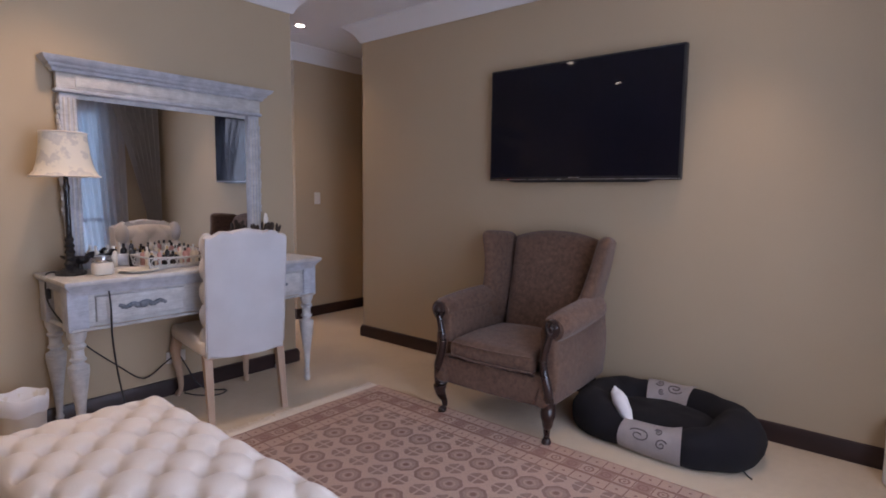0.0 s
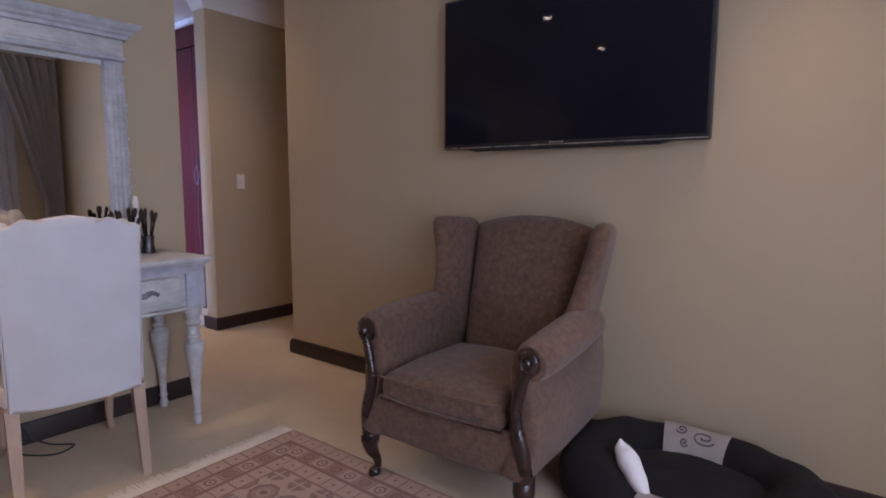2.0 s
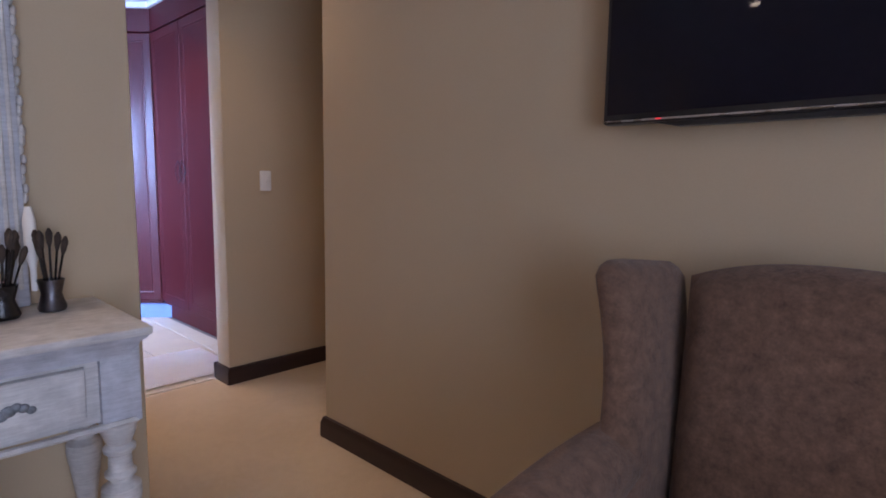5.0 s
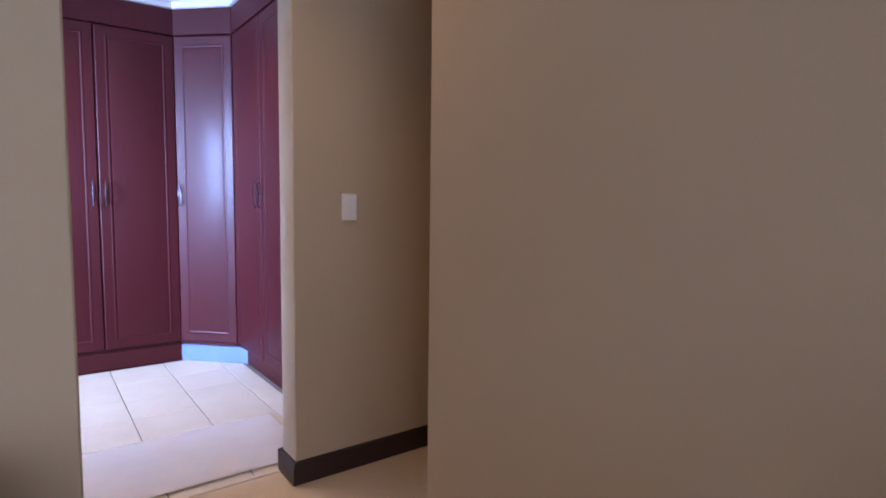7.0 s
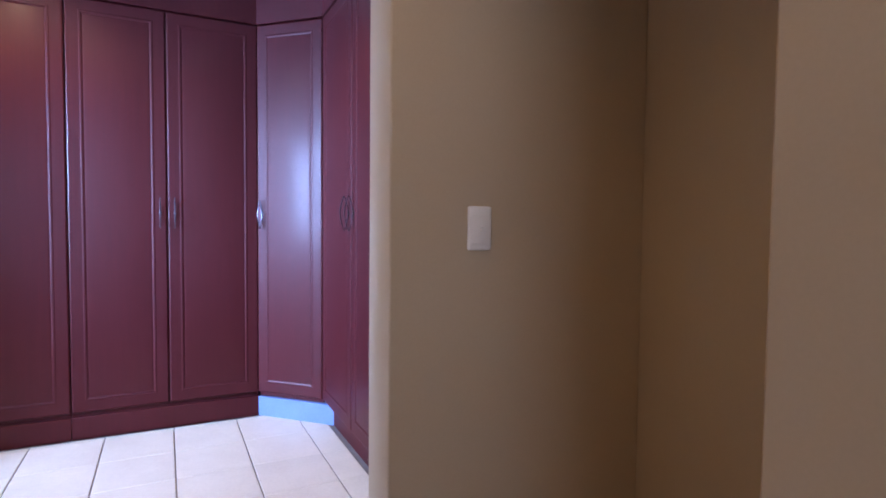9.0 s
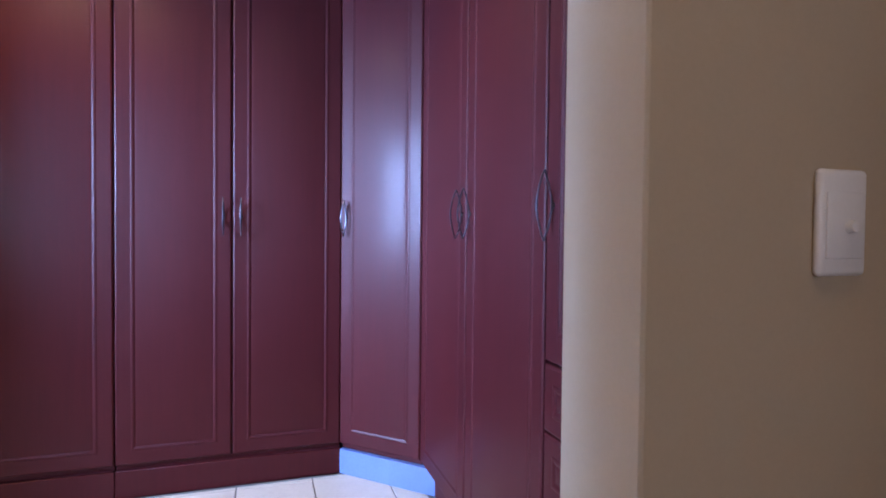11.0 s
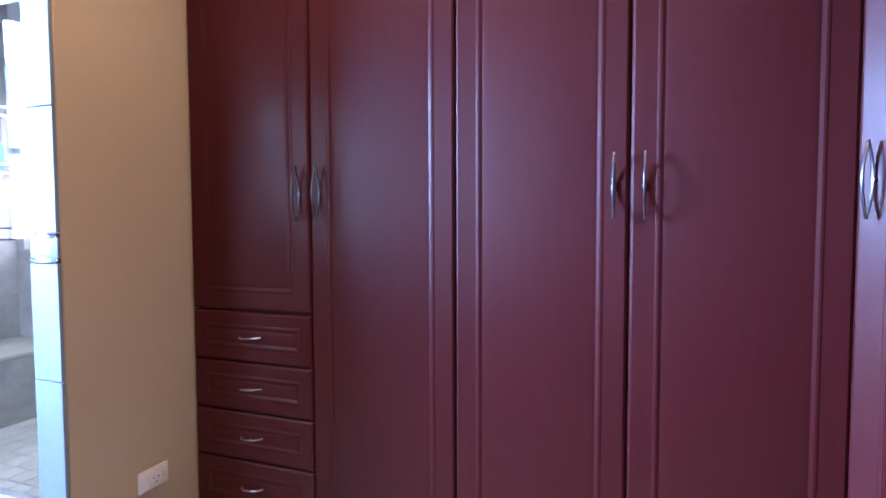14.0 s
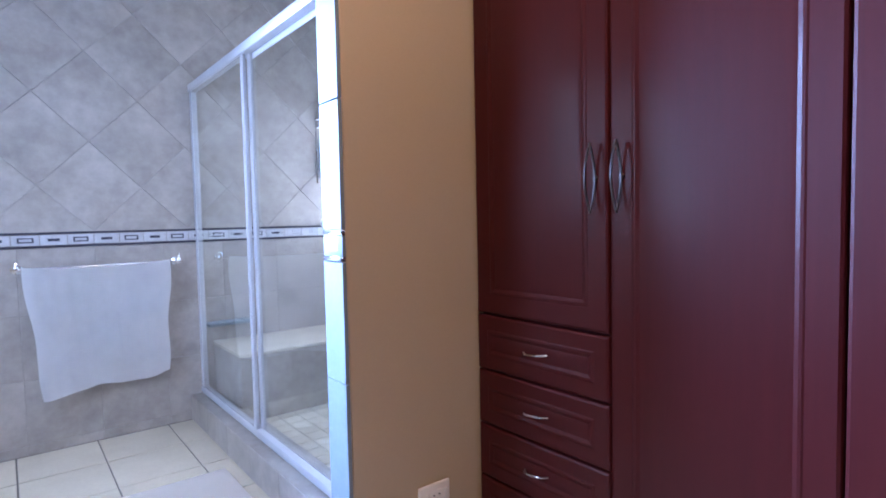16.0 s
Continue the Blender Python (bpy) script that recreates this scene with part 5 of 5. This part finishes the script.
tagged(finish("cable", tube(*smooth_path([(0.012, -1.70, 0.24), (0.05, -1.68, 0.18), (0.07, -1.62, 0.05), (0.12, -1.56, 0.008), (0.20, -1.50, 0.008), (0.24, -1.58, 0.008), (0.16, -1.66, 0.008), (0.06, -1.70, 0.008)], [0.004] * 8), 8), BLACK_PLASTIC), "black cable coiled on the carpet by the socket", "cable")

# ---- wastebasket ----
basket = thing("waste_basket", "white plastic waste basket with a bin liner", "bin", pose(0.245, -2.560, 0))
part("bucket", lathe([(0, 0), (0.078, 0), (0.086, 0.01), (0.102, 0.265), (0.106, 0.270), (0.100, 0.272), (0.094, 0.262), (0.080, 0.02), (0, 0.02)], 32), WHITE_PLASTIC, basket)
bm = lathe([(0.104, 0.205), (0.109, 0.240), (0.110, 0.275), (0.103, 0.285), (0.094, 0.270), (0.088, 0.20)], 48)
warp(bm, lambda c: (c.x * (1 + 0.03 * math.sin(9 * math.atan2(c.y, c.x)) * (c.z - 0.19) * 8), c.y * (1 + 0.03 * math.sin(9 * math.atan2(c.y, c.x)) * (c.z - 0.19) * 8), c.z + 0.006 * math.sin(5 * math.atan2(c.y, c.x))))
part("liner", bm, TOWEL, basket, "white plastic bin liner")

# ---- things on the dressing table ----
T0 = TZ + 0.001
tray = thing("vanity_tray", "white fretwork vanity tray on the dressing table", "tray", pose(0.235, -1.775, T0))
part("base", box(-0.11, 0.11, -0.21, 0.21, 0.0, 0.010, 0.003), LIMED, tray)
for sx in (-0.11, 0.11):
    rim = part("fretwork_side", tube([(sx, -0.21, 0.012), (sx, 0.21, 0.012)], 0.005, 8), LIMED, tray, "white fretwork side")
    part("rim", tube([(sx * 1.10, -0.22, 0.066), (sx * 1.05, 0.0, 0.058), (sx * 1.10, 0.22, 0.066)], 0.005, 8), LIMED, rim)
    bm = bmesh.new()
    for k in range(9):
        y = -0.185 + 0.046 * k
        tube([(sx * 1.04 + 0.004 * math.cos(t), y + 0.019 * math.cos(t), 0.037 + 0.019 * math.sin(t)) for t in [2 * math.pi * q / 12 for q in range(12)]], 0.0042, 6, bm, True)
        tube([(sx * 1.03, y + 0.023, 0.014), (sx * 1.06, y + 0.023, 0.060)], 0.0035, 6, bm)
    part("fret_rings", bm, LIMED, rim)
for sy in (-0.21, 0.21):
    part("end_rail", tube([(-0.11, sy, 0.012), (-0.118, sy * 1.05, 0.066), (0.118, sy * 1.05, 0.066), (0.11, sy, 0.012)], 0.005, 8), LIMED, tray)

rnd = random.Random(21)
choice = [(PINK, GOLD, "pink cosmetic bottle with a gold cap on the tray"), (LIMED, BLACK_PLASTIC, "cream cosmetic bottle with a black cap"), (BLACK_PLASTIC, BLACK_PLASTIC, "small black cosmetic bottle"),
          (WAX, WHITE_PLASTIC, "cream lotion bottle with a white cap"), (BLACK_PLASTIC, GOLD, "black scent bottle with a gold cap"), (PINK, BLACK_PLASTIC, "pink nail varnish bottle with a black cap")]
spots = [(0.16 + 0.055 * (k % 3) + 0.012 * rnd.random(), -1.955 + 0.046 * (k // 3) + 0.010 * rnd.random()) for k in range(24)]
for k, (x, y) in enumerate(spots):
    mat, cap, text = choice[rnd.randrange(len(choice))]
    bottle("cosmetic_bottle", text, x, y, T0 + 0.011, 0.011 + 0.006 * rnd.random(), 0.055 + 0.055 * rnd.random(), mat, cap, group="cosmetics on the tray")
for k in range(12):
    mat, cap, text = choice[rnd.randrange(len(choice))]
    bottle("cosmetic_bottle", text, 0.075 + 0.03 * rnd.random(), -2.16 + 0.085 * k + 0.03 * rnd.random(), T0, 0.013 + 0.008 * rnd.random(), 0.07 + 0.06 * rnd.random(), mat, cap, group="cosmetics by the mirror")
bottle("scent_bottle", "violet scent bottle with a silver cap", 0.222, -1.258, T0, 0.026, 0.115, PURPLE, STEEL)
bottle("scent_bottle", "pale blue round scent bottle", 0.165, -1.292, T0, 0.028, 0.125, BLUE, BLUE)

jar = thing("candle_jar", "pale glass candle jar with a silver rim", "candle", pose(0.315, -2.205, T0))
part("jar", lathe([(0, 0), (0.045, 0), (0.050, 0.008), (0.050, 0.052), (0.044, 0.062), (0.0, 0.062)], 28), WAX, jar)
part("lid", lathe([(0, 0.063), (0.046, 0.063), (0.048, 0.070), (0.036, 0.078), (0.036, 0.094), (0, 0.096)], 28), STEEL, jar, "silver lid")
dish = tagged(finish("dish", lathe([(0, 0.0), (0.06, 0.0), (0.095, 0.012), (0.098, 0.015), (0.06, 0.006), (0, 0.005)], 36), WAX), "shallow cream oval dish on the table", "dish")
dish.matrix_basis = pose(0.345, -2.045, T0)


def figurine(x, y, turn, kind_label):
    bm = bmesh.new()
    bmesh.ops.create_uvsphere(bm, u_segments=14, v_segments=9, radius=0.03, matrix=Matrix.Translation((0, 0, 0.062)) @ Matrix.Diagonal((1.5, 0.8, 0.8, 1)))
    tube([(0.03, 0, 0.07), (0.052, 0, 0.095), (0.07, 0, 0.10)], [0.016, 0.013, 0.009], 10, bm)
    tube([(-0.04, 0, 0.066), (-0.085, 0, 0.085)], [0.014, 0.004], 8, bm)
    tube([(0, 0, 0.05), (0.0, 0, 0.006)], [0.010, 0.018], 10, bm)
    lathe([(0, 0), (0.03, 0), (0.028, 0.008), (0, 0.010)], 16, bm)
    ob = tagged(finish("bird_ornament", bm, BLACK_GLOSS), kind_label, "ornament")
    ob.matrix_basis = pose(x, y, T0, 0, 0, turn)


figurine(0.145, -2.255, 60, "small dark bird ornament beside the lamp")
figurine(0.10, -2.13, 110, "small dark bird ornament beside the mirror")


def brush_pot(x, y, r, h, n, seed, label, mat, spread=0.05, length=0.17):
    p = thing("brush_pot", label, "brush holder", pose(x, y, T0))
    part("pot", lathe([(0, 0), (r * 0.9, 0), (r, h * 0.1), (r * 0.7, h * 0.55), (r * 0.95, h), (r * 0.85, h), (r * 0.6, h * 0.55), (r * 0.8, 0.01), (0, 0.01)], 22), mat, p)
    rnd = random.Random(seed)
    for k in range(n):
        a = 2 * math.pi * k / n + rnd.random()
        s = spread * (0.5 + 0.5 * rnd.random())
        l = length * (0.8 + 0.35 * rnd.random())
        q = part("brush", tube([(0.2 * s * math.cos(a), 0.2 * s * math.sin(a), 0.02), (s * math.cos(a), s * math.sin(a), l)], 0.003, 6), BLACK_GLOSS, p, "black brush handle")
        d = Vector((0.8 * s * math.cos(a), 0.8 * s * math.sin(a), l - 0.02)).normalized()
        e = Vector((s * math.cos(a), s * math.sin(a), l))
        part("bristles", tube([e, e + d * 0.012, e + d * 0.035, e + d * 0.048], [0.004, 0.007, 0.009, 0.003], 8), BRISTLE, q, "dark bristle tip")
    return p


brush_pot(0.172, -1.212, 0.040, 0.085, 13, 2, "dark pot holding a fan of make-up brushes", BLACK_GLOSS)
brush_pot(0.143, -1.100, 0.034, 0.085, 9, 6, "dark glass goblet of brushes with a white brush", PEWTER, 0.04, 0.16)
wb = tagged(finish("hair_brush", tube([(0, 0, 0), (0.004, 0, 0.06), (0.002, 0, 0.10), (0, 0, 0.19), (0.002, 0, 0.225)], [0.007, 0.008, 0.016, 0.015, 0.008], 12), WHITE_PLASTIC), "white hair brush standing in the goblet", "brush")
wb.matrix_basis = pose(0.123, -1.133, T0 + 0.055, 0, -4, 0)
dryer = thing("hair_dryer", "black hair dryer lying on the table by the mirror", "hair dryer", pose(0.10, -1.36, T0 + 0.05, 0, 0, 70))
part("barrel", moved(lathe([(0, 0), (0.038, 0.0), (0.044, 0.03), (0.042, 0.09), (0.030, 0.15), (0.026, 0.17), (0, 0.17)], 20), pose(-0.06, 0, 0, 0, 90, 0)), BLACK_PLASTIC, dryer)
part("grip", tube([(-0.03, 0, -0.03), (-0.02, 0.05, -0.035), (-0.01, 0.11, -0.036)], [0.02, 0.017, 0.014], 12), BLACK_PLASTIC, dryer)


# ---- curtains, seen in the mirror ----
def curtain(name, label, mat, y0, y1, z0, z1, x, waves, amp, tie=None):
    bm = bmesh.new()
    n, mz = waves * 10, 40
    rows = []
    for j in range(mz + 1):
        v = j / mz
        z = z0 + (z1 - z0) * v
        row = []
        for i in range(n + 1):
            u = i / n
            y = y0 + (y1 - y0) * u
            a = amp
            if tie:
                zt, yt, wt = tie
                k = (1 - (z - zt) / (z1 - zt)) ** 0.8 if z > zt else 1 - 0.35 * min(1, (zt - z) / 0.8)
                y = y * (1 - k) + (yt + wt * (u - 0.5)) * k
                a = amp * (1 - 0.45 * k)
            row.append(bm.verts.new((x + a * math.sin(2 * math.pi * waves * u) + 0.3 * a * math.sin(17 * u + 3 * v), y, z)))
        rows.append(row)
    for p, q in zip(rows, rows[1:]):
        for i in range(n):
            bm.faces.new((p[i], p[i + 1], q[i + 1], q[i]))
    c = tagged(finish(name, bm, mat), label, "curtain")
    return c


curtain("drape", "grey damask curtain tied back beside the window", DRAPE, -0.66, -0.05, 0.02, 2.42, XEAST - 0.13, 7, 0.045, (0.95, -0.14, 0.16))
curtain("sheer_curtain", "pale grey voile curtain drawn to one side of the window", SHEER, -1.34, -0.42, 0.03, 2.42, XEAST - 0.05, 9, 0.028, (0.60, -0.72, 0.60))
curtain("drape", "grey damask curtain at the far side of the window", DRAPE, -3.95, -3.00, 0.02, 2.42, XEAST - 0.13, 11, 0.035)
crail = thing("curtain_rail", "white curtain rail above the window", "curtain rail", pose(XEAST - 0.11, -2.0, 2.45))
part("rail", tube([(0, -2.0, 0), (0, 1.97, 0)], 0.012, 10), WHITE_ALU, crail)
for k in range(3):
    part("bracket", box(0.0, 0.108, -1.8 + 1.75 * k, -1.77 + 1.75 * k, -0.01, 0.01, 0.003), WHITE_ALU, crail)

# ---- tiles, last ----
def clip(poly, x0, x1, y0, y1):
    for axis, lim, keep in ((0, x0, 1), (0, x1, -1), (1, y0, 1), (1, y1, -1)):
        out = []
        for p, q in zip(poly, poly[1:] + poly[:1]):
            a, b = keep * (p[axis] - lim), keep * (q[axis] - lim)
            if a >= 0:
                out.append(p)
            if (a >= 0) != (b >= 0):
                s = a / (a - b)
                out.append((p[0] + s * (q[0] - p[0]), p[1] + s * (q[1] - p[1])))
        poly = out
        if len(poly) < 3:
            return []
    return poly


def slab(poly, thick, lip=0.0025):
    """A tile over z = 0 with softened arrises."""
    bm = bmesh.new()
    cx, cy = sum(p[0] for p in poly) / len(poly), sum(p[1] for p in poly) / len(poly)
    size = max(max(abs(p[0] - cx), abs(p[1] - cy)) for p in poly)
    k = max(0.2, 1 - lip / max(size, 1e-4))
    low = [bm.verts.new((x, y, 0)) for x, y in poly]
    mid = [bm.verts.new((x, y, thick - lip * 0.6)) for x, y in poly]
    top = [bm.verts.new((cx + (x - cx) * k, cy + (y - cy) * k, thick)) for x, y in poly]
    n = len(poly)
    for a, b in ((low, mid), (mid, top)):
        for i in range(n):
            bm.faces.new((a[i], a[(i + 1) % n], b[(i + 1) % n], b[i]))
    bm.faces.new(top)
    return bm


def tile_field(parent, m, region, pitch, gap, thick, mat, origin=(0, 0), turn=0.0, name="tile"):
    """Tiles over a rectangle (u0, u1, v0, v1) of the plane that m lays into the room; whole tiles share one mesh."""
    u0, u1, v0, v1 = region
    whole, c, s = None, math.cos(radians(turn)), math.sin(radians(turn))
    reach = int(max(u1 - u0, v1 - v0) / min(pitch) * 1.5) + 3
    gaps = gap if isinstance(gap, tuple) else (gap, gap)
    h0, h1 = pitch[0] / 2 - gaps[0] / 2, pitch[1] / 2 - gaps[1] / 2
    base = [(-h0, -h1), (h0, -h1), (h0, h1), (-h0, h1)]
    for i in range(-reach, reach):
        for j in range(-reach, reach):
            a, b = (i + 0.5) * pitch[0], (j + 0.5) * pitch[1]
            cu, cv = origin[0] + a * c - b * s, origin[1] + a * s + b * c
            if not (u0 - pitch[0] < cu < u1 + pitch[0] and v0 - pitch[1] < cv < v1 + pitch[1]):
                continue
            poly = [(cu + x * c - y * s, cv + x * s + y * c) for x, y in base]
            cut = clip(poly, u0, u1, v0, v1)
            if len(cut) < 3:
                continue
            inside = all(u0 <= p[0] <= u1 and v0 <= p[1] <= v1 for p in poly)
            area = abs(sum(p[0] * q[1] - q[0] * p[1] for p, q in zip(cut, cut[1:] + cut[:1]))) / 2
            if area < 2e-4:
                continue
            if inside and whole is not None:
                ob = new(name, whole.data)
            else:
                ob = finish(name, slab([(x - cu, y - cv) for x, y in cut] if not inside else [(x * c - y * s, x * s + y * c) for x, y in base], thick), mat, angle=12)
                if inside:
                    whole = ob
            ob.parent = parent
            ob.matrix_basis = m @ Matrix.Translation((cu, cv, 0))


floor_tiled = bpy.data.objects["floor_tiled"]
flat = Matrix.Translation((0, 0, -0.006))
tile_field(floor_tiled, flat, (XC + 0.02, -1.322, YW + 0.003, 0.35), (0.344, 0.344), (0.003, 0.0065), 0.006, FLOOR_TILE, (-2.003, -0.132))
tile_field(floor_tiled, flat, (XG + 0.04, -1.322, YT + 0.003, YW - 0.003), (0.352, 0.352), 0.007, 0.006, FLOOR_TILE, (-2.235, -3.435))
shower_floor = bpy.data.objects["shower_floor"]
tile_field(shower_floor, Matrix.Translation((0, 0, 0.066)), (XB, XG - 0.10, -3.66, YW - 0.11), (0.098, 0.098), 0.006, 0.006, MOSAIC, (-3.6, -3.0))

# towel wall: square tiles below the border, diagonal above
towel_wall = bpy.data.objects["wall_towel"]
upright = Matrix.Translation((0, YT, 0)) @ Matrix(((1, 0, 0, 0), (0, 0, 1, 0), (0, 1, 0, 0), (0, 0, 0, 1)))
B0, B1 = 1.054, 1.136
tile_field(towel_wall, upright, (XB + 0.004, XS - JT, 0.0, B0), (0.335, 0.335), 0.0016, 0.005, STONE_TILE, (-2.62, B0))
tile_field(towel_wall, upright, (XB + 0.004, -2.16, B1, CEIL_Z - 0.02), (0.335, 0.335), 0.0016, 0.005, STONE_TILE, (-2.62, B1), 45.0)
tile_field(towel_wall, upright, (-1.37, XS - JT, B1, CEIL_Z - 0.02), (0.335, 0.335), 0.0016, 0.005, STONE_TILE, (-2.62, B1), 45.0)
for z0, z1 in ((B0, B0 + 0.013), (B1 - 0.013, B1)):
    ob = finish("pencil_tile", box(XB + 0.004, -2.16, YT, YT + 0.012, z0 + 0.001, z1 - 0.001, 0.004), PENCIL, towel_wall, "dark pencil border tile")
tile_field(towel_wall, upright, (XB + 0.004, -2.16, B0 + 0.013, B1 - 0.013), (0.118, 0.056), 0.004, 0.007, BORDER, (-2.62, B0 + 0.013), name="border_tile")
for k in range(13):
    u = -2.62 + 0.059 + 0.118 * (k - 9)
    if XB < u - 0.04 and u + 0.04 < -2.16:
        finish("border_motif", box(u - 0.034, u + 0.034, YT + 0.007, YT + 0.0085, 1.082, 1.108, 0.0), PENCIL if k % 2 else BORDER, towel_wall)
        finish("border_motif", box(u - 0.026, u + 0.026, YT + 0.0085, YT + 0.0098, 1.088, 1.102, 0.0), BORDER if k % 2 else PENCIL, towel_wall)

shower_end = bpy.data.objects["wall_shower_end"]
lay_end = Matrix.Translation((XB, 0, 0)) @ Matrix(((0, 0, 1, 0), (1, 0, 0, 0), (0, 1, 0, 0), (0, 0, 0, 1)))
tile_field(shower_end, lay_end, (YT, YW - 0.11, 0.07, 0.99), (0.335, 0.335), 0.0016, 0.005, STONE_TILE, (YT, 1.0))
tile_field(shower_end, lay_end, (-3.51, YW - 0.11, 1.0, 2.6), (0.335, 0.335), 0.0016, 0.005, STONE_TILE, (YT, 1.0))

# pale tiles on the end of the stub wall, with their border
stub = bpy.data.objects["wall_stub"]
EDGES = (0.0, 0.335, 0.715, 1.050, 1.136, 1.487, 1.84, 2.20, 2.60)
for z0, z1 in zip(EDGES, EDGES[1:]):
    if abs(z0 - 1.05) < 0.01:
        finish("border_tile", box(XE - 0.012, XE - 0.002, YW - 0.112, YW - 0.001, z0 + 0.014, z1 - 0.014, 0.002), EDGE_TILE, stub)
        for a in (z0 + 0.001, z0 + 0.008, z1 - 0.014, z1 - 0.007):
            finish("pencil_tile", box(XE - 0.012, XE + 0.001, YW - 0.112, YW - 0.001, a, a + 0.006, 0.002), PENCIL if int(a * 1000) % 2 else CHROME, stub)
        finish("border_motif", box(XE - 0.002, XE - 0.0005, YW - 0.082, YW - 0.030, 1.080, 1.106, 0.0), BORDER, stub)
        continue
    finish("tile", box(XE - 0.012, XE, YW - 0.112, YW - 0.0005, z0 + 0.0015, z1 - 0.0015, 0.0015, 1), EDGE_TILE, stub)
# kerb tiles
kerb = bpy.data.objects["shower_kerb"]
for k in range(6):
    y0 = YT + 0.004 + k * 0.336
    y1 = min(y0 + 0.332, YW - 0.114)
    finish("tile", box(XG + 0.078, XG + 0.083, y0, y1, 0.0, ZB - 0.004, 0.0015, 1), STONE_TILE, kerb)
